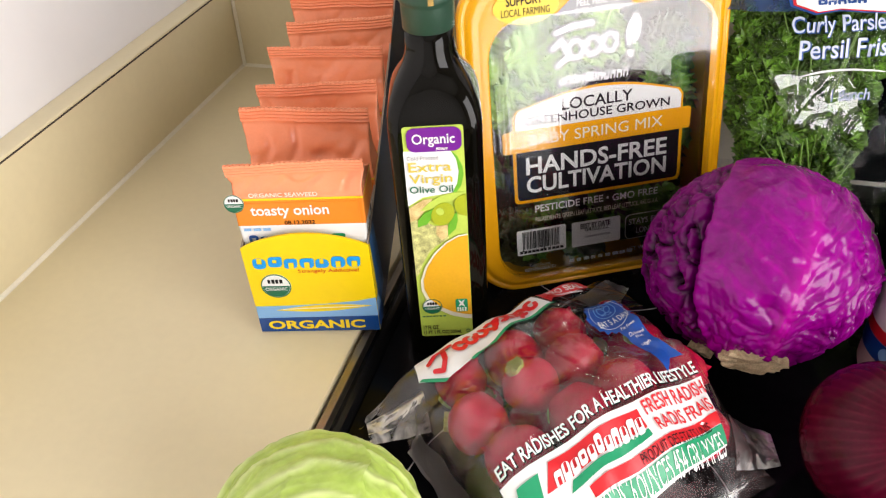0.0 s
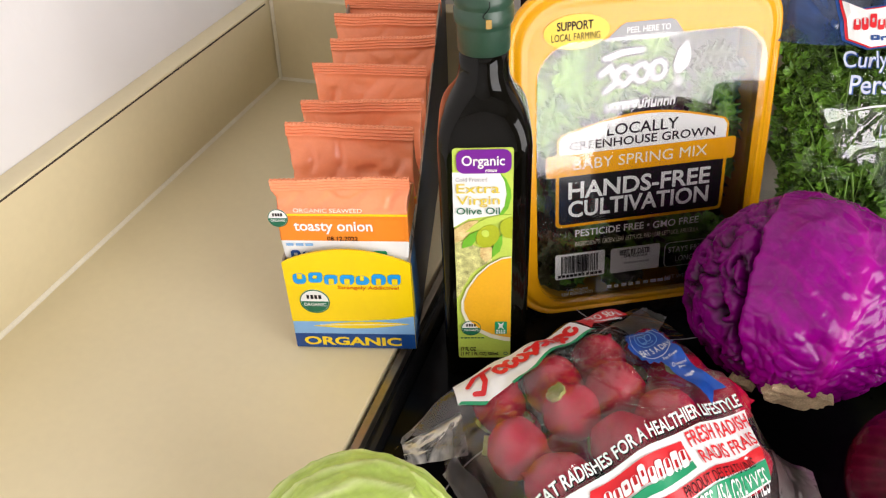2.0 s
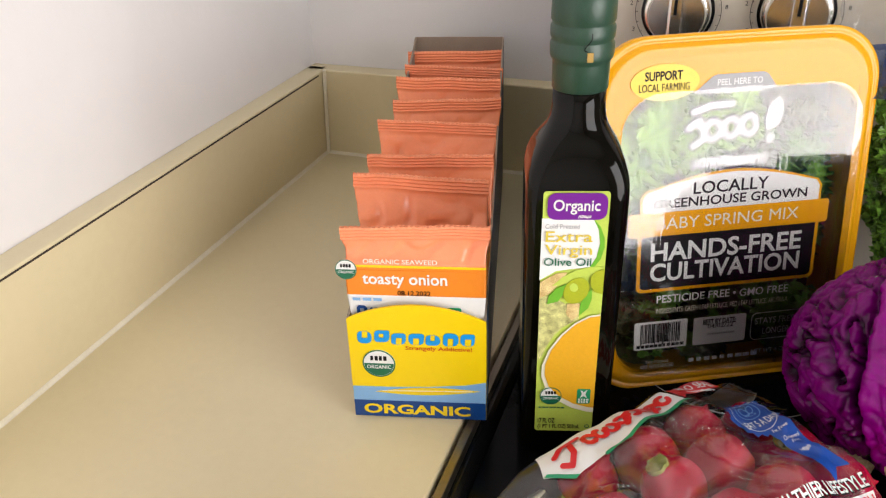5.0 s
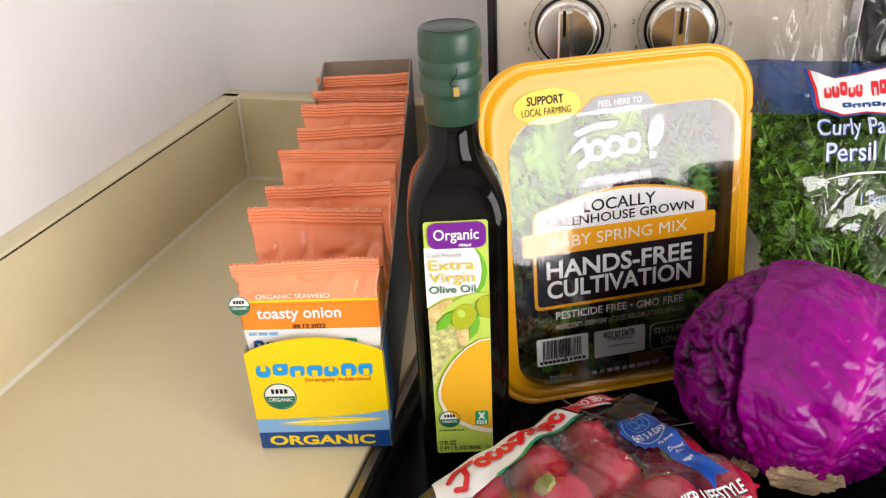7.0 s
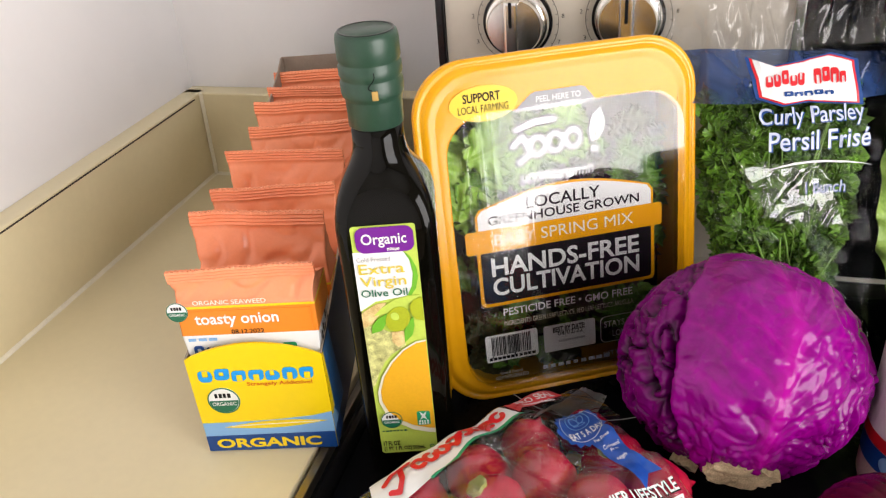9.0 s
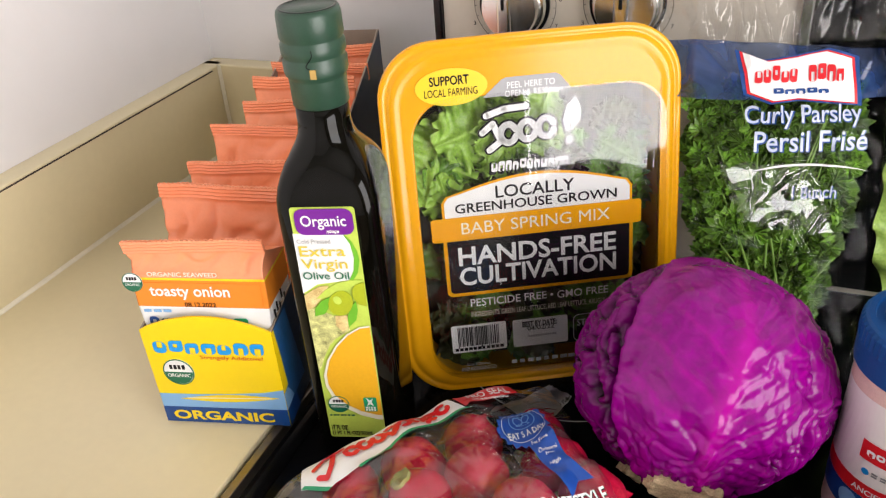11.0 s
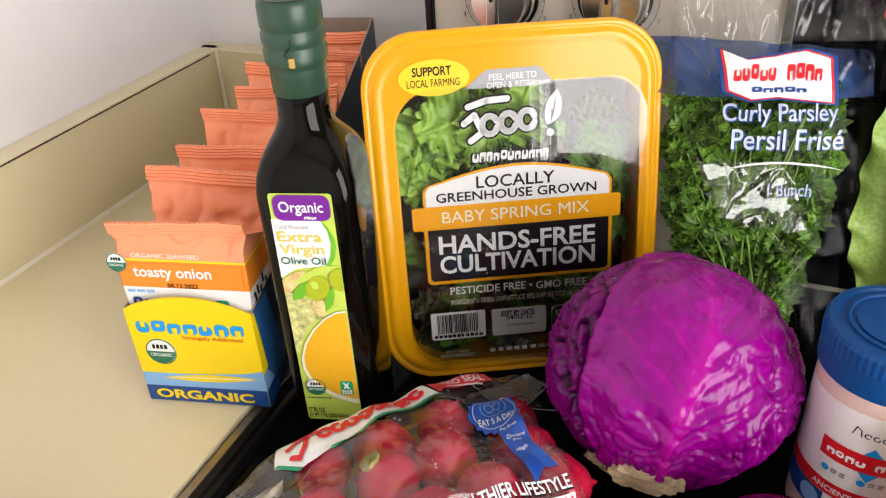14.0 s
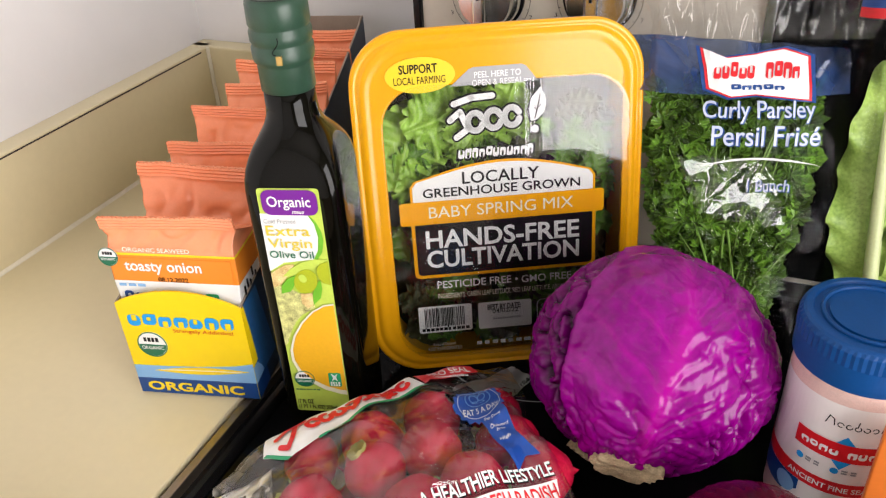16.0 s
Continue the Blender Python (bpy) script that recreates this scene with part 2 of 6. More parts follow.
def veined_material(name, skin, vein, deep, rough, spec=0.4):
    """Cabbage skin: base colour from the 'vein' and 'deep' point masks of the mesh ('deep' paints fold shade on the red
    head), with fine mottling and a waxy gloss.
    """
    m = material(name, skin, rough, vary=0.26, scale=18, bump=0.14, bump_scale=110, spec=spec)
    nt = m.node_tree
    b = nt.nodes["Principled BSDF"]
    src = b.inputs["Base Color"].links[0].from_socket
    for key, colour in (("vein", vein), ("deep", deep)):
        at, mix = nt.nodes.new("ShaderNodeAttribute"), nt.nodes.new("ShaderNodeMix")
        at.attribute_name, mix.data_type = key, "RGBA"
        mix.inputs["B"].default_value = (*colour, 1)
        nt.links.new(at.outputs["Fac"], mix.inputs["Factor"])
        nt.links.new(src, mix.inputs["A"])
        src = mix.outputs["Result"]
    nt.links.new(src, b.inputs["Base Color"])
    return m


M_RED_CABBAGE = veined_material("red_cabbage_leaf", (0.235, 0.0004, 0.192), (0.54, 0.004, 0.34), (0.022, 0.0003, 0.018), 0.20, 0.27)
M_GREEN_VEINED = veined_material("green_cabbage_skin", (0.41, 0.56, 0.10), (0.72, 0.78, 0.38), (0.26, 0.42, 0.04), 0.32)
M_ONION = veined_material("red_onion_skin", (0.062, 0.0012, 0.011), (0.14, 0.007, 0.027), (0.020, 0.0007, 0.004), 0.22, 0.16)


# ---- builders ----
def thing(name, m, label, category, group="", kind=""):
    ob = new(name)
    ob.matrix_world = m
    return tagged(ob, label, category, group, kind)


def part(name, bm, mat, parent, label="", smooth=False):
    """One mesh part under a thing or a part, from a bmesh or a mesh, in the thing's own axes."""
    if isinstance(bm, bmesh.types.BMesh):
        me = bpy.data.meshes.new(name)
        bmesh.ops.recalc_face_normals(bm, faces=bm.faces)
        bm.to_mesh(me)
        bm.free()
    else:
        me = bm
    for one in (mat if isinstance(mat, (list, tuple)) else (mat,)):
        me.materials.append(one)
    if smooth:
        me.polygons.foreach_set("use_smooth", [True] * len(me.polygons))
    ob = new(name, me)
    if parent is not None:
        ob.parent = parent
    if label:
        ob["label"] = label
    return ob


def box(bm, x0, y0, z0, x1, y1, z1, bevel=0.0):
    """Adds a box to bm, its edges rounded by bevel."""
    vs = bmesh.ops.create_cube(bm, size=1)["verts"]
    for v in vs:
        v.co = Vector(((x0 + x1) / 2 + v.co.x * (x1 - x0), (y0 + y1) / 2 + v.co.y * (y1 - y0), (z0 + z1) / 2 + v.co.z * (z1 - z0)))
    if bevel:
        bmesh.ops.bevel(bm, geom=list({e for v in vs for e in v.link_edges}), offset=bevel, segments=3, affect="EDGES", profile=0.5)
    return bm


def block(*a, bevel=0.0):
    return box(bmesh.new(), *a, bevel=bevel)


def mesh_of(verts, faces, name="surface"):
    me = bpy.data.meshes.new(name)
    me.from_pydata([tuple(v) for v in verts], [], faces)
    me.update()
    return me


def grid_faces(rows, cols, wrap=False, start=0):
    out = []
    for i in range(rows - 1):
        for j in range(cols if wrap else cols - 1):
            k = (j + 1) % cols
            out.append((start + i * cols + j, start + i * cols + k, start + (i + 1) * cols + k, start + (i + 1) * cols + j))
    return out


def lathe(profile, steps=48, square=None):
    """A turned solid from (radius, height) pairs; square(k) gives each ring's corner softness from 0 (round) to 1 (square)."""
    verts, n = [], len(profile)
    for i, (r, z) in enumerate(profile):
        s = square[i] if square else 0.0
        for j in range(steps):
            a = 2 * math.pi * (j + 0.5) / steps
            c, d = math.cos(a), math.sin(a)
            p = 2 + 7 * s
            k = (abs(c) ** p + abs(d) ** p) ** (-1 / p)
            verts.append((r * c * k, r * d * k, z))
    faces = grid_faces(n, steps, True)
    faces.append(tuple(range(steps - 1, -1, -1)))
    faces.append(tuple((n - 1) * steps + j for j in range(steps)))
    return mesh_of(verts, faces)


def rounded(x0, z0, x1, z1, r, seg=7):
    """Outline of a rectangle with round corners; r may be one radius or four (bl, br, tr, tl)."""
    rs = r if isinstance(r, (list, tuple)) else (r,) * 4
    out = []
    for (cx, cz, a0), q in zip(((x0, z0, 180), (x1, z0, 270), (x1, z1, 0), (x0, z1, 90)), rs):
        ox = cx + q if cx == x0 else cx - q
        oz = cz + q if cz == z0 else cz - q
        for k in range(seg + 1):
            a = radians(a0 + 90 * k / seg)
            out.append((ox + q * math.cos(a), oz + q * math.sin(a)))
    return out


def oval(cx, cz, rx, rz, seg=36, turn=0):
    t = radians(turn)
    pts = [(rx * math.cos(2 * math.pi * k / seg), rz * math.sin(2 * math.pi * k / seg)) for k in range(seg)]
    return [(cx + x * math.cos(t) - z * math.sin(t), cz + x * math.sin(t) + z * math.cos(t)) for x, z in pts]


def decal(name, pts, off, mat, parent, label="", thick=0.0003):
    """A thin printed or glued shape, standing off the plane y = 0 towards -y."""
    bm = bmesh.new()
    front = [bm.verts.new((x, -off, z)) for x, z in pts]
    back = [bm.verts.new((x, -off + thick, z)) for x, z in pts]
    bm.faces.new(front)
    bm.faces.new(back[::-1])
    for k in range(len(pts)):
        j = (k + 1) % len(pts)
        bm.faces.new((front[k], front[j], back[j], back[k]))
    return part(name, bm, mat, parent, label)


def ring_decal(name, outer, inner, off, mat, parent, thick=0.0003):
    """A printed line: the strip between two outlines with the same count of points."""
    n = len(outer)
    verts = [(x, -off, z) for x, z in outer] + [(x, -off, z) for x, z in inner] + [(x, -off + thick, z) for x, z in outer] + [(x, -off + thick, z) for x, z in inner]
    faces = []
    for k in range(n):
        j = (k + 1) % n
        faces += [(k, j, n + j, n + k), (2 * n + k, 3 * n + k, 3 * n + j, 2 * n + j), (k, 2 * n + k, 2 * n + j, j), (n + k, n + j, 3 * n + j, 3 * n + k)]
    return part(name, mesh_of(verts, faces), mat, parent)


def lettering_mesh(body, x0, z0, x1, z1, off, weight=0.0, slant=0.0):
    """The words as a flat mesh that fills the given rectangle of the plane y = -off."""
    cu = bpy.data.curves.new("lettering", "FONT")
    cu.body, cu.offset, cu.shear, cu.resolution_u = body, weight, slant, 3
    ob = new("lettering", cu)
    bpy.context.view_layer.update()
    me = bpy.data.meshes.new_from_object(ob.evaluated_get(bpy.context.evaluated_depsgraph_get()))
    bpy.data.objects.remove(ob)
    bpy.data.curves.remove(cu)
    co = np.empty(len(me.vertices) * 3)
    me.vertices.foreach_get("co", co)
    co = co.reshape(-1, 3)
    lo, hi = co.min(0), co.max(0)
    out = np.zeros_like(co)
    out[:, 0] = x0 + (co[:, 0] - lo[0]) / (hi[0] - lo[0]) * (x1 - x0)
    out[:, 2] = z0 + (co[:, 1] - lo[1]) / (hi[1] - lo[1]) * (z1 - z0)
    out[:, 1] = -off
    me.vertices.foreach_set("co", out.ravel())
    me.materials.clear()
    me.update()
    return me


def words(body, mat, parent, x0, z0, x1, z1, off, weight=0.0, slant=0.0):
    return part("lettering", lettering_mesh(body, x0, z0, x1, z1, off, weight, slant), mat, parent)


def bars(mat, parent, x0, z0, x1, z1, off, count, rows=1, seed=1):
    """Unreadable print: plain bars in the place and size of the words."""
    rng = random.Random(seed)
    bm = bmesh.new()
    step = (z1 - z0) / rows
    for r in range(rows):
        x, w = x0, (x1 - x0) / count
        for k in range(count):
            ww = w * rng.uniform(0.55, 0.85)
            box(bm, x, -off, z0 + step * r + step * 0.18, x + ww, -off + 0.0003, z0 + step * (r + 1) - step * 0.12)
            x += w
    return part("print_bars", bm, mat, parent)


def blob_mark(mat, parent, x0, z0, x1, z1, off, count, slant=0.0, seed=1, name="logo_shape", thick=0.0003):
    """A trade mark drawn as a row of plain rounded shapes in its colour."""
    rng = random.Random(seed)
    bm = bmesh.new()
    w, h = (x1 - x0) / count, z1 - z0
    for k in range(count):
        xa = x0 + w * k
        tall = h * rng.uniform(0.72, 1.0)
        kind = rng.randrange(3)
        base = z0 + (h * 0.12 if kind == 1 else 0)
        hole = [(x + slant * (z - z0), z) for x, z in rounded(xa + w * 0.03, base, xa + w * rng.uniform(0.84, 0.94), base + tall * 0.88, (min(w, h) * rng.uniform(0.15, 0.42), min(w, h) * 0.3, min(w, h) * rng.uniform(0.1, 0.4), min(w, h) * 0.25), 4)]
        low, high = ((-0.01, 0.52), (0.34, 0.62), (0.40, 0.90))[kind]
        inner = [(x + slant * (z - z0), z) for x, z in rounded(xa + w * 0.30, base + tall * low, xa + w * rng.uniform(0.56, 0.68), base + tall * high, min(w, h) * 0.07, 4)]
        o = [bm.verts.new((x, -off, z)) for x, z in hole]
        i = [bm.verts.new((x, -off, z)) for x, z in inner]
        for a in range(len(o)):
            b = (a + 1) % len(o)
            bm.faces.new((o[a], o[b], i[b], i[a]))
    return part(name, bm, mat, parent)


def set_mask(me, name, values):
    at = me.attributes.new(name, "FLOAT", "POINT")
    at.data.foreach_set("value", np.clip(values, 0, 1))


def seal_mark(parent, cx, cz, r, off):
    """A round certification seal: white disc, green lower half, bars for its words."""
    disc = decal("seal", oval(cx, cz, r, r), off, M_INK_WHITE, parent, "round green and white certification seal")
    ring_decal("seal_ring", oval(cx, cz, r, r), oval(cx, cz, r * 0.93, r * 0.93), off + 0.0003, M_INK_DKGREEN, disc)
    low = [(cx + r * 0.9 * math.cos(a), cz + r * 0.9 * math.sin(a)) for a in np.linspace(math.pi * 1.0, math.pi * 2.0, 20)]
    decal("seal_half", low, off + 0.0003, M_INK_DKGREEN, disc)
    words("ORGANIC", M_INK_WHITE, disc, cx - r * 0.74, cz - r * 0.36, cx + r * 0.74, cz - r * 0.08, off + 0.0006, 0.01)
    bars(M_INK_BLACK, disc, cx - r * 0.5, cz + r * 0.15, cx + r * 0.55, cz + r * 0.6, off + 0.0003, 4, 1, 3)
    return disc


# ---- the room ----
# Ceiling, floor, front and right walls are unseen; their tones steer the bounce light.
ROOM_Y, ROOM_TOP, ROOM_FLOOR = -2.6, 1.52, -0.90


def structure(name, bm, mat, label, category):
    return tagged(part(name, bm, mat, None), label, category, kind="structure")


structure("floor", block(-0.13, ROOM_Y - 0.1, ROOM_FLOOR - 0.05, WALL_X + 0.1, 0.13, ROOM_FLOOR), M_FLOOR, "unseen brown vinyl floor, toned to set bounce light", "floor")
structure("ceiling", block(-0.13, ROOM_Y - 0.1, ROOM_TOP, WALL_X + 0.1, 0.13, ROOM_TOP + 0.05), M_CEIL, "unseen off-white ceiling, toned to set bounce light", "ceiling")
structure("wall_left", block(-0.112, ROOM_Y - 0.1, ROOM_FLOOR, -0.012, 0.12, ROOM_TOP), M_WALL, "off-white painted wall beside the counter", "wall")
structure("wall_back", block(-0.012, 0.012, ROOM_FLOOR, WALL_X, 0.12, ROOM_TOP), M_WALL, "off-white painted wall behind the stove", "wall")
structure("wall_front", block(-0.012, ROOM_Y - 0.1, ROOM_FLOOR, WALL_X, ROOM_Y, ROOM_TOP), M_WALL, "unseen off-white far wall that bounces fill light", "wall")
wall = bmesh.new()
for y0, z0, y1, z1 in ((ROOM_Y, ROOM_FLOOR, WIN_Y0, ROOM_TOP), (WIN_Y1, ROOM_FLOOR, 0.012, ROOM_TOP), (WIN_Y0, ROOM_FLOOR, WIN_Y1, WIN_Z0), (WIN_Y0, WIN_Z1, WIN_Y1, ROOM_TOP)):
    box(wall, WALL_X, y0, z0, WALL_X + 0.1, y1, z1)
structure("wall_right", wall, M_UNSEEN_WALL, "unseen grey-brown wall with a wide window opening, toned to set bounce light", "wall")
win = thing("window_1", Matrix(), "white framed kitchen window with clear panes", "window", kind="structure")
fr = bmesh.new()
for y0, z0, y1, z1 in ((WIN_Y0, WIN_Z0, WIN_Y1, WIN_Z0 + 0.03), (WIN_Y0, WIN_Z1 - 0.03, WIN_Y1, WIN_Z1), (WIN_Y0, WIN_Z0 + 0.03, WIN_Y0 + 0.03, WIN_Z1 - 0.03), (WIN_Y1 - 0.03, WIN_Z0 + 0.03, WIN_Y1, WIN_Z1 - 0.03)):
    box(fr, WALL_X + 0.02, y0 + 0.001, z0 + 0.001, WALL_X + 0.05, y1 - 0.001, z1 - 0.001)
part("window_frame", fr, M_INK_WHITE, win)

# ---- worktop with its upstands ----
EDGE = 0.299
top = thing("countertop", Matrix(), "cream laminate worktop with a matching upstand", "countertop", kind="structure")
part("slab", block(0.0, -0.66, -0.036, EDGE, -0.0, 0.0, bevel=0.0012), M_LAMINATE, top)


def prism(profile, along, y0, y1):
    """A bar with the given cross-section (a, z), laid along 'x' or 'y'."""
    n = len(profile)
    bm = bmesh.new()
    put = (lambda a, s, z: (a, s, z)) if along == "y" else (lambda a, s, z: (s, -a, z))
    ends = [[bm.verts.new(put(a, s, z)) for a, z in profile] for s in (y0, y1)]
    bm.faces.new(ends[0])
    bm.faces.new(ends[1][::-1])
    for k in range(n):
        j = (k + 1) % n
        bm.faces.new((ends[0][k], ends[0][j], ends[1][j], ends[1][k]))
    return bm


UP = [(-0.0115, -0.02), (-0.0005, -0.02), (0.0, 0.0005), (0.0098, 0.1030), (0.0092, 0.1042), (0.0078, 0.1046), (-0.0115, 0.1046)]
part("upstand", prism(UP, "y", -0.66, 0.0), M_LAMINATE, top)
part("upstand", prism([(a, z) for a, z in UP], "x", -0.011, EDGE), M_LAMINATE, top)
part("seam", prism([(0.0090, 0.1006), (0.0103, 0.1006), (0.0104, 0.1019), (0.0090, 0.1019)], "y", -0.66, -0.0220), M_SEAM, top, "thin dark seam along the upstand")
part("sealant", prism([(-0.0004, 0.0002), (0.0026, 0.0002), (0.0016, 0.0012), (0.0006, 0.0036), (-0.0002, 0.0036)], "y", -0.66, -0.001), M_CAULK, top, "pale line of sealant")
part("sealant", prism([(-0.0004, 0.0002), (0.0026, 0.0002), (0.0016, 0.0012), (0.0006, 0.0036), (-0.0002, 0.0036)], "x", 0.0, EDGE), M_CAULK, top, "pale line of sealant")
bm = bmesh.new()
lo = [bm.verts.new((x, y, 0.001)) for x, y in ((-0.001, 0.001), (0.0042, -0.0012), (0.003, -0.003), (0.0012, -0.0042))]
hi = [bm.verts.new((x + 0.0098, y - 0.0098, 0.1044)) for x, y in ((-0.001, 0.001), (0.0042, -0.0012), (0.003, -0.003), (0.0012, -0.0042))]
for k in range(4):
    bm.faces.new((lo[k], lo[(k + 1) % 4], hi[(k + 1) % 4], hi[k]))
bm.faces.new(hi)
part("sealant", bm, M_CAULK, top, "pale line of sealant")
cab = thing("base_cabinet", Matrix(), "plain cream base cabinet under the worktop", "cabinet")
part("body", block(0.0, -0.62, ROOM_FLOOR, EDGE - 0.006, -0.01, -0.037), M_BISQUE, cab)

# ---- the stove ----
stove = thing("stove", Matrix(), "bisque electric range with a black glass cooktop", "stove")
SX0, SX1 = EDGE + 0.002, 1.06
part("body", block(SX0 + 0.004, -0.66, ROOM_FLOOR, SX1 - 0.004, -0.03, STOVE - 0.008), M_BISQUE, stove)
part("cooktop", block(SX0 + 0.016, -0.665, STOVE - 0.008, SX1 - 0.016, -0.06, STOVE, bevel=0.001), M_BLACK_GLASS, stove, "glossy black glass cooktop")
for x0, x1 in ((SX0, SX0 + 0.016), (SX1 - 0.016, SX1)):
    side = part("side_trim", prism([(x0, STOVE - 0.012), (x1, STOVE - 0.012), (x1, STOVE + 0.001), (x1 - 0.003, STOVE + 0.006), (x1 - 0.006, STOVE + 0.0075), (x0 + 0.003, STOVE + 0.0075), (x0, STOVE + 0.0055)], "y", -0.667, -0.075), M_BLACK_TRIM, stove, "black enamel edge trim")
# Bronze strip added for the counter's reflection in the black rim; hides the worktop side.
part("trim_reflection_strip", block(SX0 + 0.0006, -0.666, STOVE + 0.0068, SX0 + 0.0066, -0.077, STOVE + 0.0160, bevel=0.0008), M_TRIM_REFLECTION, stove, "added bronze strip standing in for the counter's reflection in the trim")
for cx, cy, r in ((0.47, -0.52, 0.105), (0.86, -0.52, 0.085), (0.47, -0.24, 0.085), (0.86, -0.24, 0.105)):
    o, i = oval(cx, cy, r, r, 72), oval(cx, cy, r - 0.0009, r - 0.0009, 72)
    n = len(o)
    part("burner_ring", mesh_of([(x, y, STOVE + 0.0003) for x, y in o + i], [(k, (k + 1) % n, n + (k + 1) % n, n + k) for k in range(n)]), M_INK_GREY, stove, "thin grey burner ring")
# control panel, leaning back a little
GY = -0.118
guard = part("control_panel", prism([(-GY - 0.012, STOVE - 0.006), (-GY, STOVE + 0.02), (-GY - 0.002, 0.30), (-GY - 0.03, 0.315), (0.02, 0.315), (0.02, STOVE - 0.006)], "x", 0.331, SX1 - 0.02), M_BISQUE, stove, "bisque enamel control panel")
part("panel_end", block(0.3235, GY - 0.003, STOVE - 0.004, 0.3305, -0.018, 0.318, bevel=0.0015), M_BLACK_TRIM, stove, "black end strip of the control panel")
part("display_frame", block(0.600, GY - 0.004, STOVE + 0.012, 0.608, GY + 0.01, 0.30, bevel=0.001), M_CHROME, stove)
# Lower part of the panel added to keep the gap behind the bags dark.
part("display", block(0.608, GY - 0.0035, STOVE + 0.012, 0.93, GY + 0.01, 0.30, bevel=0.001), M_BLACK_GLASS, stove, "black glass clock panel, lower part added to darken the gap")


def make_knob(cx, cz):
    base = part("knob", lathe([(0.0262, 0.0), (0.0262, 0.003), (0.0250, 0.006), (0.0232, 0.0065), (0.0226, 0.014), (0.0215, 0.0165), (0.0, 0.017)], 56), M_CHROME, stove, "round chrome knob with a raised grip", smooth=False)
    base.matrix_local = Matrix.Translation((cx, GY - 0.001, cz)) @ Euler((radians(90), 0, 0)).to_matrix().to_4x4()
    part("knob_grip", block(-0.0055, -0.0235, 0.016, 0.0055, 0.0235, 0.031, bevel=0.0022), M_CHROME, base)
    part("pointer", block(-0.0012, 0.004, 0.0309, 0.0012, 0.0236, 0.0316), M_INK_BLACK, base, "black pointer line")
    skirt = part("knob_skirt", lathe([(0.0285, -0.002), (0.0285, 0.001), (0.026, 0.0015)], 56), M_BLACK_TRIM, base)
    return base


for cx, cz, left, right in ((0.392, 0.212, "LO", "HI"), (0.480, 0.2155, "MELT", "HI")):
    make_knob(cx, cz)
    gy = -GY + 0.0005
    arc = [(cx + 0.0335 * math.cos(a), cz + 0.0335 * math.sin(a)) for a in np.linspace(radians(125), radians(415), 60)]
    arc_in = [(cx + 0.0331 * math.cos(a), cz + 0.0331 * math.sin(a)) for a in np.linspace(radians(125), radians(415), 60)]
    part("dial_arc", mesh_of([(x, -gy, z) for x, z in arc + arc_in], [(k, k + 1, 61 + k, 60 + k) for k in range(59)]), M_INK_BLACK, guard)
    tick = bmesh.new()
    for a in np.linspace(125, 415, 21):
        c, s = math.cos(radians(a)), math.sin(radians(a))
        q = [(cx + c * r - s * w, cz + s * r + c * w) for r, w in ((0.0315, -0.0002), (0.0335, -0.0002), (0.0335, 0.0002), (0.0315, 0.0002))]
        tick.faces.new([tick.verts.new((x, -gy - 0.0002, z)) for x, z in q])
    part("dial_ticks", tick, M_INK_BLACK, guard)
    for s, a in (("2", 172), ("3", 205), ("4", 238), ("5", 270), ("6", 302), ("7", 335), ("8", 8)):
        x, z = cx + 0.0372 * math.cos(radians(a)), cz + 0.0372 * math.sin(radians(a))
        words(s, M_INK_BLACK, guard, x - 0.0011, z - 0.0017, x + 0.0011, z + 0.0017, gy + 0.0003)
    words(left, M_INK_BLACK, guard, cx - 0.037 if left == "MELT" else cx - 0.033, cz + 0.0262, cx - 0.025, cz + 0.0292, gy + 0.0003)
    words(right, M_INK_BLACK, guard, cx + 0.027, cz + 0.0262, cx + 0.032, cz + 0.0292, gy + 0.0003)

# ---- display box of seaweed packs ----
snack_box = thing("display_box", pose(0.228, -0.4215, 0.0006, 0, 0, 13.7), "yellow and blue cardboard display box full of coral foil seaweed packs", "box")
BW, BD = 0.089, 0.388
arch = [(0, 0), (BW, 0), (BW, 0.0785)] + [(BW * (1 - s), 0.0785 + 0.0115 * math.sin(math.pi * s) ** 0.8) for s in np.linspace(0.06, 0.94, 18)] + [(0, 0.0785)]
front = decal("front_panel", arch, 0.0, M_CARD_YELLOW, snack_box, "yellow printed front panel", thick=0.0015)
wave = [(0.0002, 0.0135), (BW - 0.0002, 0.0135), (BW - 0.0002, 0.0315), (0.075, 0.0285), (0.05, 0.0262), (0.025, 0.0252), (0.0002, 0.0250)]
decal("sea_print", wave, 0.0003, M_INK_SKY, front, "pale blue sea print")
decal("base_band", [(0.0002, 0.0002), (BW - 0.0002, 0.0002), (BW - 0.0002, 0.0142), (0.0002, 0.0135)], 0.0006, M_INK_NAVY, front, "dark blue band")
words("ORGANIC", M_INK_YELLOW, front, 0.0065, 0.0028, 0.0785, 0.0112, 0.0009, 0.035)
blob_mark(M_INK_BLUE, front, 0.0055, 0.0602, 0.0830, 0.0722, 0.0004, 7, 0.06, 5)
words("Strangely Addictive!", M_INK_RUST, front, 0.0370, 0.0552, 0.0800, 0.0592, 0.0004, 0.012)
seal_mark(front, 0.0190, 0.0445, 0.0108, 0.0004)
decal("surfboard_print", [(0.0150 + 0.070 * s, 0.0212 + 0.0030 * s + 0.0031 * math.sin(math.pi * s) * k) for k, ss in ((-1, np.linspace(0, 1, 14)), (1, np.linspace(0.93, 0.07, 12))) for s in ss], 0.0006, M_INK_YELLOW, front, "yellow surfboard print")
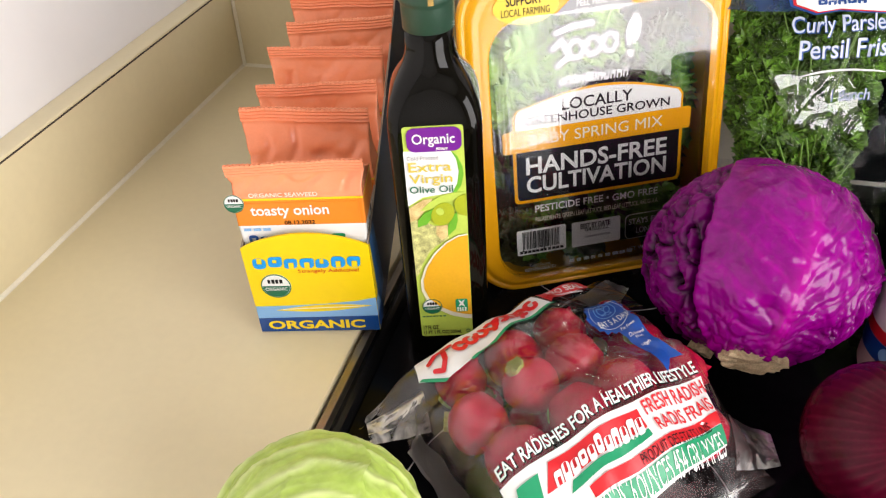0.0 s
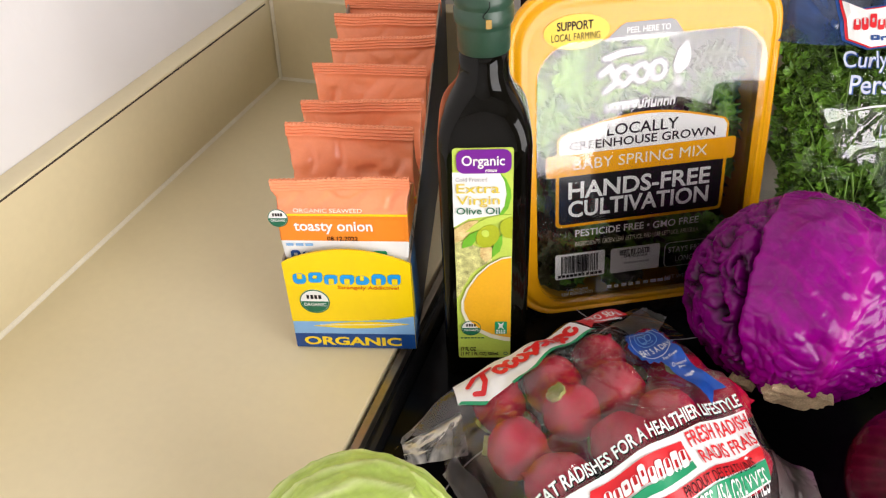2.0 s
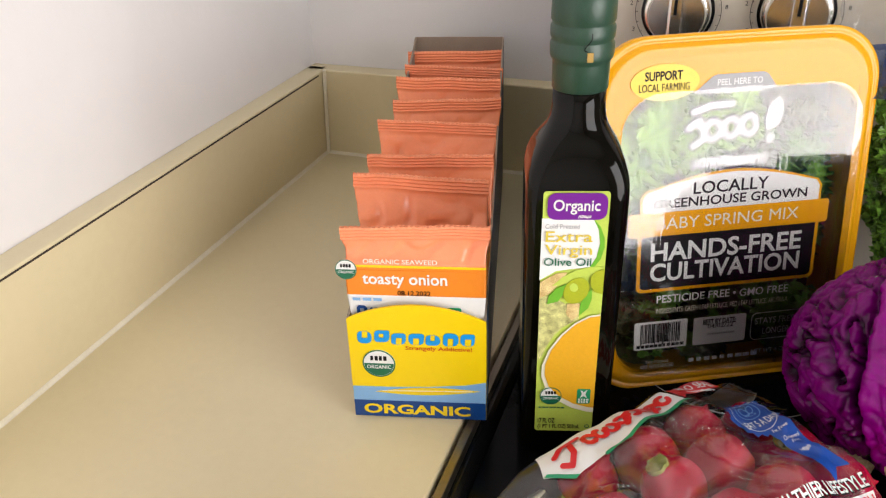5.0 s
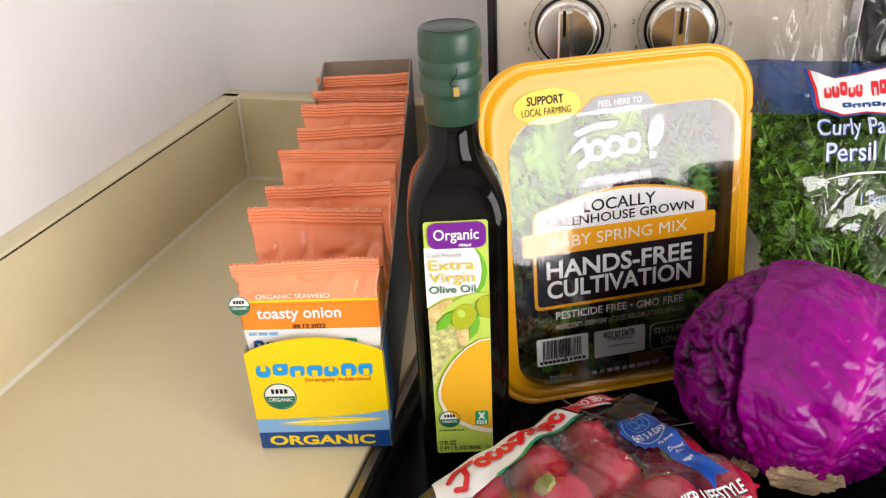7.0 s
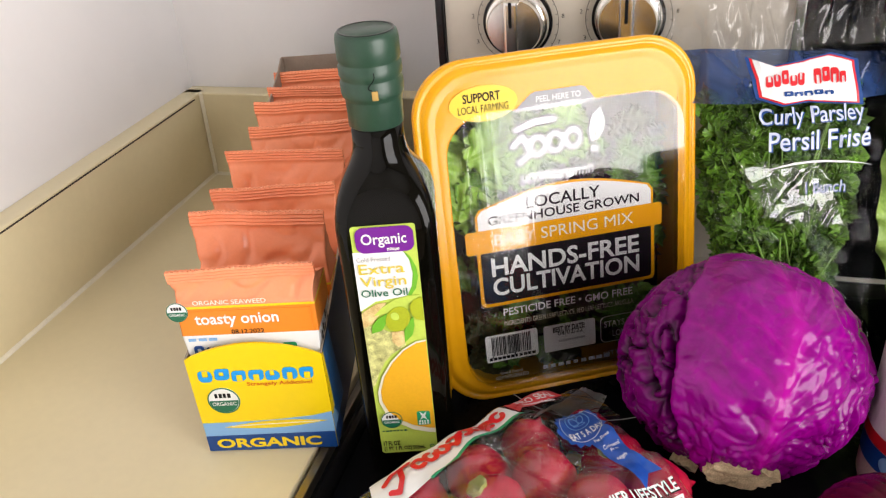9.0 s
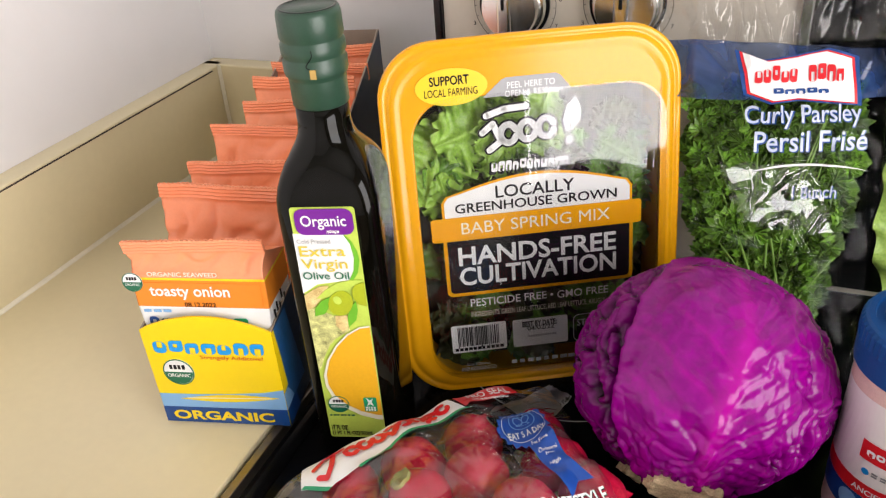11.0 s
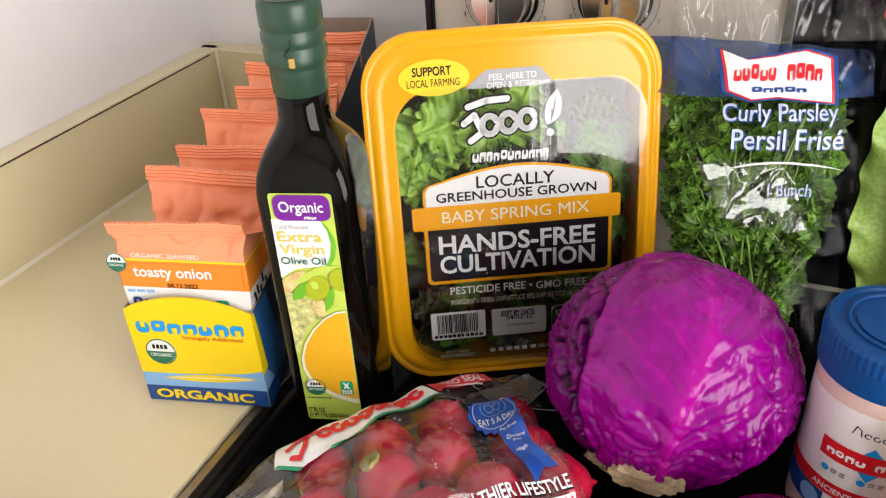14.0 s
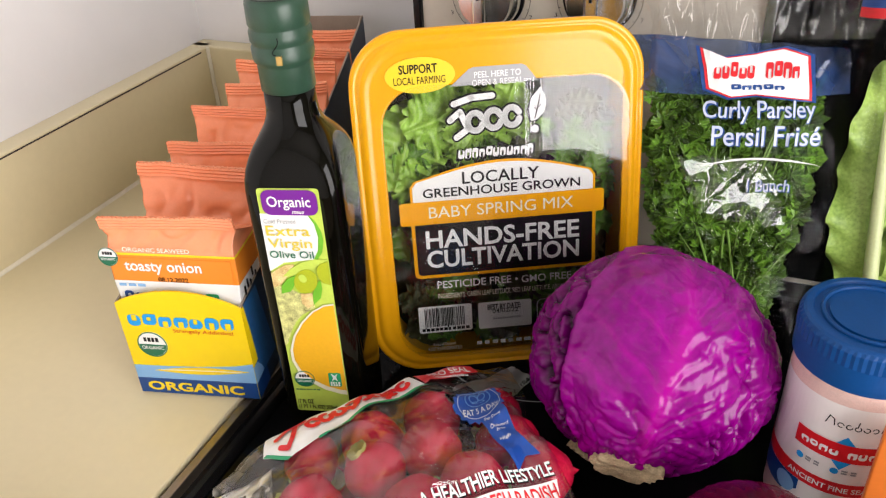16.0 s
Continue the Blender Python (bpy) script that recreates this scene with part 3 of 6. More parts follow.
decal("surfboard_stripe", [(0.020, 0.0220), (0.080, 0.0238), (0.080, 0.0243), (0.020, 0.0226)], 0.0009, M_INK_CREAM, front)


def side_panel(x):
    prof = [(0.0015, 0.0), (BD, 0.0), (BD, 0.157), (BD - 0.008, 0.1568)] + [(BD * s, 0.079 + 0.0775 * s ** 1.15) for s in np.linspace(0.94, 0.06, 14)] + [(0.0015, 0.079)]
    bm = bmesh.new()
    a = [bm.verts.new((x, y, z)) for y, z in prof]
    b = [bm.verts.new((x + 0.0015, y, z)) for y, z in prof]
    bm.faces.new(a)
    bm.faces.new(b[::-1])
    for k in range(len(prof)):
        j = (k + 1) % len(prof)
        bm.faces.new((a[k], a[j], b[j], b[k]))
    return bm


part("side_panel", side_panel(0.0), M_CARD, snack_box)
right_side = part("side_panel", side_panel(BW - 0.0015), M_CARD, snack_box)
bm = bmesh.new()
outer = [bm.verts.new((BW + 0.0001, y, z)) for y, z in [(0.0, 0.0), (BD, 0.0), (BD, 0.156)] + [(BD * s, 0.0785 + 0.0775 * s ** 1.15) for s in np.linspace(0.94, 0.06, 14)] + [(0.0, 0.0785)]]
bm.faces.new(outer)
part("side_print", bm, M_CARD_DARK, right_side, "dark blue printed side")
bm = bmesh.new()
bm.faces.new([bm.verts.new((BW + 0.0002, y, z)) for y, z in ((0.0002, 0.0), (0.022, 0.0), (0.020, 0.0140), (0.0002, 0.0140))])
part("side_print", bm, M_INK_NAVY, right_side)
bm = bmesh.new()
bm.faces.new([bm.verts.new((BW + 0.0002, y, z)) for y, z in ((0.0002, 0.0142), (0.040, 0.0142), (0.028, 0.079), (0.0002, 0.0785))])
part("side_print", bm, M_CARD_SIDE, right_side, "blue print wrapping round the corner")
for colour, z0, z1, wide in ((M_CARD_YELLOW, 0.0285, 0.0786, 0.0085), (M_INK_SKY, 0.0142, 0.0285, 0.0150)):
    bm = bmesh.new()
    bm.faces.new([bm.verts.new((BW + 0.0003, y, z)) for y, z in ((-0.0003, z0), (wide, z0 + 0.001), (wide * 0.8, (z0 + z1) / 2), (wide * 0.45, z1), (-0.0003, z1))])
    part("side_print", bm, colour, right_side)
part("back_panel", block(0.0016, BD - 0.0015, 0.0, BW - 0.0016, BD, 0.157), M_CARD, snack_box)
part("bottom_panel", block(0.0016, 0.0016, 0.0, BW - 0.0016, BD - 0.0016, 0.0015), M_CARD, snack_box)


def ridge_of(t, w):
    return math.exp(-(t / w) ** 2)


def make_pack(top_y, top_z, seed, first=False):
    """A gable-topped foil pack round a tray: upright front, coral slope folded back to a crimped seam."""
    rng = random.Random(seed)
    k = top_z / 0.1385
    shoulder = 0.1137 if first else 0.1137 * k - 0.024 + rng.uniform(-0.002, 0.002)
    zs = [0.002, 0.02, 0.045, 0.07] + ([0.0925, 0.0926, 0.1025, 0.1026, 0.1120, 0.1121, 0.1136, 0.1137] if first else [shoulder - 0.0213, shoulder - 0.0212, shoulder - 0.0112, shoulder - 0.0111, shoulder - 0.0017, shoulder - 0.0016, shoulder - 0.0001, shoulder])
    seam0 = 0.1288 * k
    zs += list(np.linspace(shoulder, seam0, 15))[1:]
    lo = len(zs)
    zs += [seam0 + (top_z - seam0) * q for q in (0.10, 0.22, 0.34, 0.46, 0.58, 0.70, 0.82, 1.0)]
    cols = 57
    front = top_y - (0.0105 if first else 0.0175)
    deep = 0.040 if first else 0.030
    bend = rng.uniform(-0.0025, 0.0025)
    verts = []
    skew, drop = rng.uniform(-0.0025, 0.0025), rng.uniform(-0.004, 0.004)
    for side in (-1, 1):
        for i, z in enumerate(zs):
            rise = min(1.0, max(0.0, (z - shoulder) / (seam0 - shoulder)))
            for j in range(cols):
                u = 2 * j / (cols - 1) - 1
                half = 0.0440 + 0.0022 * rise - 0.0012 * math.sin(math.pi * rise)
                x = BW / 2 + half * u + skew * rise
                x = min(max(x, 0.0030), BW - 0.0025) if z < 0.082 else x - 0.0015 * rise
                y0 = front + 0.0004 if not first else front - 0.0016 + 0.0105 * min(z, shoulder) / top_z * 0.95
                sag = (noise.noise(Vector((x * 26, z * 34, seed * 7.3))) * 0.0036
                       + max(0, 1 - 5.0 * abs(noise.noise(Vector((x * 30 + z * 24, z * 46 - x * 18, seed * 3.1))))) * 0.0026
                       + max(0, 1 - 6.0 * abs(noise.noise(Vector((x * 50 - z * 60, z * 30, seed * 5.7))))) * 0.0014)
                if i < lo:
                    if side < 0:
                        y = y0 + (top_y + 0.0010 - y0) * rise ** 1.15
                        y += sag * math.sin(math.pi * rise) ** 0.7 - (0.0010 * ridge_of(rise - 0.06, 0.05) if rise > 0 else 0.0)
                    else:
                        y = y0 + deep + (top_y + 0.0022 - y0 - deep) * rise + sag * math.sin(math.pi * rise)
                else:
                    fold = 0.0005 if i % 2 else -0.0005
                    y = top_y + fold + (0.0012 if side > 0 else 0.0) + 0.0020 * noise.noise(Vector((x * 38, seed * 9.1, 0))) + bend * (z - seam0) / (top_z - seam0) + 0.0007 * noise.noise(Vector((x * 120, z * 90, seed)))
                saw = 0.0007 * (j % 2) if i == len(zs) - 1 else 0.0
                verts.append((x, y, z - saw + drop * u * 0.5 * rise + 0.0012 * rise * noise.noise(Vector((x * 30, 2.0, seed * 2.3)))))
    n = len(zs)
    faces = []
    for side in range(2):
        f = grid_faces(n, cols, start=side * n * cols)
        faces += f if side == 0 else [q[::-1] for q in f]
    for i in range(n - 1):
        for j in (0, cols - 1):
            a, b = i * cols + j, (i + 1) * cols + j
            q = (a, b, b + n * cols, a + n * cols)
            faces.append(q if j == 0 else q[::-1])
    for i in (0, n - 1):
        for j in range(cols - 1):
            a = i * cols + j
            faces.append((a, a + n * cols, a + n * cols + 1, a + 1))
    me = mesh_of(verts, faces)
    idx, soft = [], []
    for p in me.polygons:
        z = sum(me.vertices[v].co.z for v in p.vertices) / len(p.vertices) - shoulder + 0.1137
        idx.append(0 if z > 0.1132 else 1 if z > 0.1118 else 2 if z > 0.0930 else 3)
        soft.append(abs(p.normal.x) < 0.8)
    pack = tagged(new("seaweed_pack"), "coral foil seaweed snack pack with a crimped seam", "snack pack", "seaweed packs in the display box")
    pack.matrix_world = snack_box.matrix_world
    part("pouch", me, (M_FOIL, M_INK_YELLOW, M_FOIL_ORANGE, M_FOIL_WHITE), pack)
    me.polygons.foreach_set("material_index", idx)
    me.polygons.foreach_set("use_smooth", soft)
    v2 = [(x, y - 0.0006, z + 0.0002) for x, y, z in verts[lo * cols:n * cols]]
    v2 += [(x, y + 0.0024, z) for x, y, z in v2]
    m2 = n - lo
    part("crimped_seam", mesh_of(v2, grid_faces(m2, cols) + [q[::-1] for q in grid_faces(m2, cols, start=m2 * cols)]), M_FOIL, pack, "ridged, saw-toothed top seam")
    # small print on the side of the pouch
    rb = random.Random(seed + 50)
    side = bmesh.new()
    for q in range(5):
        y, z = front + 0.010 + 0.005 * q, shoulder - 0.035 + rb.uniform(0, 0.010)
        side.faces.new([side.verts.new((BW / 2 + 0.0444, a, b)) for a, b in ((y, z), (y + 0.0028, z - 0.0006), (y + 0.0028, z + 0.006), (y, z + 0.0072))])
    part("print_bars", side, M_INK_BLACK, pack)
    return pack


PACKS = [(0.0125, 0.1395), (0.077, 0.142), (0.122, 0.140), (0.173, 0.147), (0.236, 0.143), (0.272, 0.150), (0.324, 0.146), (0.364, 0.148)]
for k, (y, z) in enumerate(PACKS):
    pack = make_pack(y, z, k + 1, first=(k == 0))
    if k == 0:
        lean = math.degrees(math.atan2(0.0105, 0.1395))
        face = decal("band_print", rounded(0.0015, 0.0935, 0.0850, 0.1105, 0.0005, 2), 0.0016, M_FOIL_ORANGE, pack, "orange printed band")
        face.matrix_local = pose(0, 0.0012, 0, -lean, 0, 0)
        words("ORGANIC SEAWEED", M_INK_CREAM, face, 0.0120, 0.1152, 0.0585, 0.1184, 0.0020, 0.012)
        words("toasty onion", M_INK_WHITE, face, 0.0110, 0.0985, 0.0645, 0.1085, 0.0020, 0.02)
        words("08.12.2022", M_INK_BLACK, face, 0.0330, 0.0935, 0.0540, 0.0968, 0.0022, 0.012)
        blob_mark(M_INK_NAVY, face, 0.0060, 0.0770, 0.0300, 0.0868, 0.0020, 3, 0, 9)
        blob_mark(M_INK_GREEN, face, 0.0520, 0.0770, 0.0740, 0.0866, 0.0020, 2, 0, 4)
        blob_mark(M_INK_BLACK, face, 0.0305, 0.0770, 0.0515, 0.0865, 0.0020, 2, 0, 6)
        bars(M_INK_SKY, face, 0.004, 0.0885, 0.024, 0.0912, 0.0020, 3, 1, 5)
        seal_mark(face, 0.0012, 0.1110, 0.0068, 0.0024)

# ---- olive oil bottle ----
BY = 15.95
bottle = thing("oil_bottle", pose(0.3592, -0.3712, STOVE, 0, 0, BY), "tall dark square glass bottle of olive oil with a green capsule", "bottle")
prof = [(0.0245, 0.0, 1), (0.0275, 0.0012, 1), (0.0288, 0.004, 1), (0.0290, 0.02, 1), (0.0290, 0.186, 1), (0.0290, 0.190, 0.95), (0.0286, 0.196, 0.85), (0.0275, 0.202, 0.7), (0.0256, 0.208, 0.5),
        (0.0230, 0.2135, 0.32), (0.0200, 0.2185, 0.16), (0.0172, 0.2235, 0.05), (0.0155, 0.2285, 0), (0.0148, 0.234, 0), (0.0145, 0.246, 0)]
glass = part("glass_body", lathe([(r, z) for r, z, s in prof], 96, [s * 0.9 for r, z, s in prof]), M_BOTTLE, bottle, smooth=True)
cap = [(0.0150, 0.2440), (0.0154, 0.2445), (0.0155, 0.2585), (0.0158, 0.2600), (0.0168, 0.2612), (0.0172, 0.2630), (0.0173, 0.2685), (0.0164, 0.2702), (0.0164, 0.2710), (0.0173, 0.2727), (0.0173, 0.2775), (0.0164, 0.2791),
       (0.0164, 0.2799), (0.0172, 0.2814), (0.0170, 0.2920), (0.0164, 0.2945), (0.0152, 0.2955)]
part("capsule", lathe(cap, 64), M_CAPSULE, bottle, "green foil capsule", smooth=True)
part("cap_top", lathe([(0.0153, 0.2945), (0.0153, 0.2958), (0.0143, 0.2960), (0.0130, 0.2948), (0.0, 0.2944)], 48), M_CAPSULE_TOP, bottle, "dark dimpled cap top", smooth=True)
part("tear_tab", block(0.0010, -0.0178, 0.2622, 0.0042, -0.0168, 0.2672), M_GOLD, bottle, "small gold tear tab")
tear = bmesh.new()
pts = [(0.0030, 0.2770), (0.0032, 0.2745), (0.0022, 0.2725), (0.0004, 0.2705), (-0.0006, 0.2690), (-0.0002, 0.2680), (0.0012, 0.2676)]
for (xa, za), (xb, zb) in zip(pts, pts[1:]):
    d = Vector((xb - xa, zb - za)).normalized() * 0.00025
    tear.faces.new([tear.verts.new((x, -math.sqrt(0.0174 ** 2 - x * x), z)) for x, z in ((xa - d.y, za + d.x), (xb - d.y, zb + d.x), (xb + d.y, zb - d.x), (xa + d.y, za - d.x))])
part("tear_line", tear, M_INK_BLACK, bottle)
oil = decal("front_label", rounded(-0.0196, 0.0225, 0.0171, 0.1942, 0.002, 4), 0.02935, M_INK_LIME, bottle, "tall printed paper label", thick=0.0004)
L0 = 0.0294
decal("label_white", [(-0.0199, 0.1777), (0.0086, 0.1777), (0.0120, 0.1709), (0.0132, 0.1620), (0.0118, 0.1530), (0.0085, 0.1465), (-0.0015, 0.1450), (-0.0105, 0.1437), (-0.0201, 0.1373)], L0 + 0.0003, M_INK_WHITE, oil)
decal("label_swirl", [(0.0086, 0.1777), (0.0128, 0.1727), (0.0155, 0.1658), (0.0160, 0.1595), (0.0142, 0.1517), (0.0108, 0.1465), (0.0085, 0.1463), (0.0118, 0.1530), (0.0132, 0.1620), (0.0120, 0.1709)], L0 + 0.0006, M_INK_LEAF, oil)
decal("label_badge", rounded(-0.0172, 0.1772, 0.0158, 0.1936, 0.0050, 6), L0 + 0.0009, M_INK_PURPLE, oil, "purple rounded badge")
words("Organic", M_INK_WHITE, oil, -0.0140, 0.1806, 0.0118, 0.1898, L0 + 0.0012, 0.015)
blob_mark(M_INK_WHITE, oil, 0.0000, 0.1782, 0.0072, 0.1804, L0 + 0.0012, 5, 0.1, 2)
words("Cold Pressed", M_INK_GREY, oil, -0.0180, 0.1716, 0.0012, 0.1746, L0 + 0.0012, 0.0)
words("Extra", M_INK_GOLD, oil, -0.0176, 0.1632, 0.0088, 0.1700, L0 + 0.0012, 0.006)
words("Virgin", M_INK_GOLD, oil, -0.0176, 0.1528, 0.0090, 0.1614, L0 + 0.0012, 0.006)
words("Olive Oil", M_INK_DKGREEN, oil, -0.0180, 0.1476, 0.0090, 0.1527, L0 + 0.0012, 0.008)
decal("herb_print", [(-0.0197, 0.1266), (-0.0133, 0.1266), (-0.0044, 0.1212), (0.0041, 0.1212), (0.0042, 0.1102), (-0.0049, 0.1046), (-0.0097, 0.0990), (-0.0141, 0.0905), (-0.0173, 0.0818), (-0.0195, 0.0789)], L0 + 0.0005, M_INK_HERB, oil, "printed bread and herbs")
decal("bread_print", [(-0.0197, 0.1360), (-0.0151, 0.1393), (-0.0100, 0.1423), (-0.0044, 0.1429), (-0.0059, 0.1386), (-0.0097, 0.1340), (-0.0144, 0.1280), (-0.0197, 0.1253)], L0 + 0.0008, M_INK_BREAD, oil, "printed browned bread")
decal("bread_print", [(-0.0033, 0.1212), (0.0041, 0.1217), (0.0040, 0.1130), (-0.0002, 0.1095), (-0.0035, 0.1143)], L0 + 0.0008, M_INK_BREAD, oil)
decal("leaf_print", [(-0.0125, 0.1340), (-0.0067, 0.1400), (0.0007, 0.1446), (0.0085, 0.1468), (0.0168, 0.1468), (0.0084, 0.1413), (-0.0017, 0.1367), (-0.0068, 0.1347)], L0 + 0.0010, M_INK_LIME, oil)
decal("leaf_print", [(-0.0152, 0.1212), (-0.0145, 0.1266), (-0.0103, 0.1320), (-0.0046, 0.1353), (-0.0053, 0.1293), (-0.0089, 0.1232)], L0 + 0.0012, M_INK_LEAF, oil)
decal("leaf_print", [(0.0039, 0.1130), (0.0044, 0.1212), (0.0071, 0.1280), (0.0105, 0.1320), (0.0109, 0.1253), (0.0092, 0.1185)], L0 + 0.0010, M_INK_LEAF, oil)
decal("olive_print", oval(0.0015, 0.1309, 0.0070, 0.0092, turn=-25), L0 + 0.0015, M_INK_OLIVE, oil)
decal("olive_print", [(0.0168, 0.1286), (0.0122, 0.1300), (0.0095, 0.1347), (0.0093, 0.1400), (0.0118, 0.1439), (0.0170, 0.1455)], L0 + 0.0013, M_INK_OLIVE, oil)
decal("olive_shine", oval(-0.0001, 0.1333, 0.0024, 0.0030, 20, 20), L0 + 0.0018, M_INK_LIME, oil)
rim = [(0.0166, 0.1143), (0.0102, 0.1132), (0.0021, 0.1081), (-0.0062, 0.0990), (-0.0130, 0.0876), (-0.0166, 0.0760), (-0.0167, 0.0671), (-0.0135, 0.0574), (-0.0065, 0.0490), (0.0030, 0.0429), (0.0127, 0.0398), (0.0170, 0.0393)]
decal("bowl_print", rim, L0 + 0.0012, M_INK_CREAM, oil)
decal("soup_print", [(min(0.0170, x * 0.94 + 0.0010), 0.0755 + (z - 0.0745) * (0.95 if z > 0.075 else 0.91)) for x, z in rim], L0 + 0.0016, M_INK_SOUP, oil, "printed bowl of golden soup")
seal_mark(oil, -0.0103, 0.0525, 0.0068, L0 + 0.0015)
sq = decal("square_seal", rounded(0.0055, 0.0462, 0.0150, 0.0590, 0.001, 3), L0 + 0.0015, M_INK_WHITE, oil)
decal("square_seal_fill", rounded(0.0061, 0.0468, 0.0144, 0.0584, 0.001, 3), L0 + 0.0018, M_INK_GREEN, sq)
decal("square_seal_star", [(0.0080, 0.0580), (0.0102, 0.0560), (0.0124, 0.0580), (0.0112, 0.0545), (0.0124, 0.0515), (0.0102, 0.0532), (0.0080, 0.0515), (0.0092, 0.0545)], L0 + 0.0021, M_INK_WHITE, sq)
bars(M_INK_WHITE, sq, 0.0070, 0.0472, 0.0138, 0.0510, L0 + 0.0021, 4, 2, 3)
bars(M_INK_DKGREEN, oil, -0.0175, 0.0420, -0.0010, 0.0432, L0 + 0.0012, 7, 1, 8)
words("17 FL OZ", M_INK_BLACK, oil, -0.0178, 0.0300, -0.0070, 0.0340, L0 + 0.0012, 0.03)
words("(1 PT 1 FL OZ) 503mL", M_INK_BLACK, oil, -0.0178, 0.0248, 0.0092, 0.0290, L0 + 0.0012, 0.03)
ring_decal("kosher_ring", oval(0.0138, 0.0275, 0.0016, 0.0014), oval(0.0138, 0.0275, 0.0012, 0.0010), L0 + 0.0012, M_INK_DKGREEN, oil)

# ---- clamshell of salad leaves ----
CY, CL = 26.85, 8.86
clam_m = Matrix.Translation((0.43425, -0.2765, 0.1055)) @ Euler((radians(-CL), 0, radians(CY))).to_matrix().to_4x4()
clam = thing("salad_clamshell", clam_m, "golden-rimmed clear plastic clamshell full of mixed salad leaves", "salad box")


def bowed(x0, z0, x1, z1, r, bow, seg=10, side=12):
    """A rounded rectangle whose sides bow outwards."""
    out = []
    for cx, cz, a0 in ((x1 - r, z0 + r, 270), (x1 - r, z1 - r, 0), (x0 + r, z1 - r, 90), (x0 + r, z0 + r, 180)):
        out += [(cx + r * math.cos(radians(a0 + 90 * k / seg)), cz + r * math.sin(radians(a0 + 90 * k / seg))) for k in range(seg + 1)]
    full = []
    for k in range(len(out)):
        a, b = out[k], out[(k + 1) % len(out)]
        far = math.dist(a, b) > r
        for s in (np.arange(side) / side if far else (0.0,)):
            full.append((a[0] + (b[0] - a[0]) * s, a[1] + (b[1] - a[1]) * s))
    mx, mz, hx, hz = (x0 + x1) / 2, (z0 + z1) / 2, (x1 - x0) / 2, (z1 - z0) / 2
    return [(mx + (x - mx) * (1 + bow * (1 - ((z - mz) / hz) ** 2)), mz + (z - mz) * (1 + bow * 0.6 * (1 - ((x - mx) / hx) ** 2))) for x, z in full]


def loft(rings):
    """A skin through outlines, each given as (points, y)."""
    n = len(rings[0][0])
    return mesh_of([(x, y, z) for pts, y in rings for x, z in pts], grid_faces(len(rings), n, True))


OUT = dict(x0=-0.080, z0=-0.1255, x1=0.1165, z1=0.1270)
win_out = bowed(-0.0605, -0.1135, 0.1060, 0.0905, 0.026, 0.010)
win_in = bowed(-0.0600, -0.1130, 0.1055, 0.0900, 0.026, 0.010)
def inset(k, r):
    return bowed(OUT["x0"] + k, OUT["z0"] + k, OUT["x1"] - k, OUT["z1"] - k, r, 0.012)


LIP = [(0.0, 0.0062), (0.0, 0.0016), (0.0003, 0.0008), (0.0010, 0.0003), (0.0024, 0.0001), (0.0034, 0.0004), (0.0042, 0.0007), (0.0050, 0.0005), (0.0060, -0.0003), (0.0072, -0.0011), (0.0088, -0.0014), (0.0104, -0.0012), (0.0122, -0.0008), (0.0138, -0.0006), (0.0142, -0.0006)]
lid = part("lid_frame", loft([(inset(k, 0.036 - 0.6 * k), y) for k, y in LIP] + [(bowed(-0.0613, -0.1137, 0.1064, 0.0913, 0.026, 0.010), -0.0006), (win_out, -0.0005), (win_in, 0.0002), (win_in, 0.004)]), M_LID, clam, "golden yellow lid frame with a rolled rim", smooth=True)
tray_a = bowed(OUT["x0"] + 0.003, OUT["z0"] + 0.003, OUT["x1"] - 0.003, OUT["z1"] - 0.003, 0.034, 0.012)
tray_b = bowed(OUT["x0"] + 0.012, OUT["z0"] + 0.010, OUT["x1"] - 0.012, OUT["z1"] - 0.012, 0.034, 0.010)
tray_c = bowed(OUT["x0"] + 0.020, OUT["z0"] + 0.016, OUT["x1"] - 0.020, OUT["z1"] - 0.020, 0.034, 0.008)
tray = loft([(tray_a, 0.0062), (tray_a, 0.0085), (tray_b, 0.010), (tray_c, 0.054)])
part("tray", tray, M_TRAY_GOLD, clam, "translucent amber tray")
part("tray_base", loft([(tray_c, 0.054), (bowed(0.010, -0.020, 0.030, 0.020, 0.005, 0.0, 10, 12), 0.055)]), M_TRAY_AND_SHADE, clam)
# Near-black sheet added behind the leaves in place of the shade between them.
decal("leaf_shade_sheet", tray_b, -0.030, M_TRAY_AND_SHADE, clam, "dark sheet standing in for shade between the leaves")
film = decal("lid_film", bowed(-0.0612, -0.1142, 0.1067, 0.0915, 0.026, 0.010), 0.0026, M_FILM, clam, "clear glossy lid film", thick=0.0002)
film.visible_shadow = False
FO = -0.0010


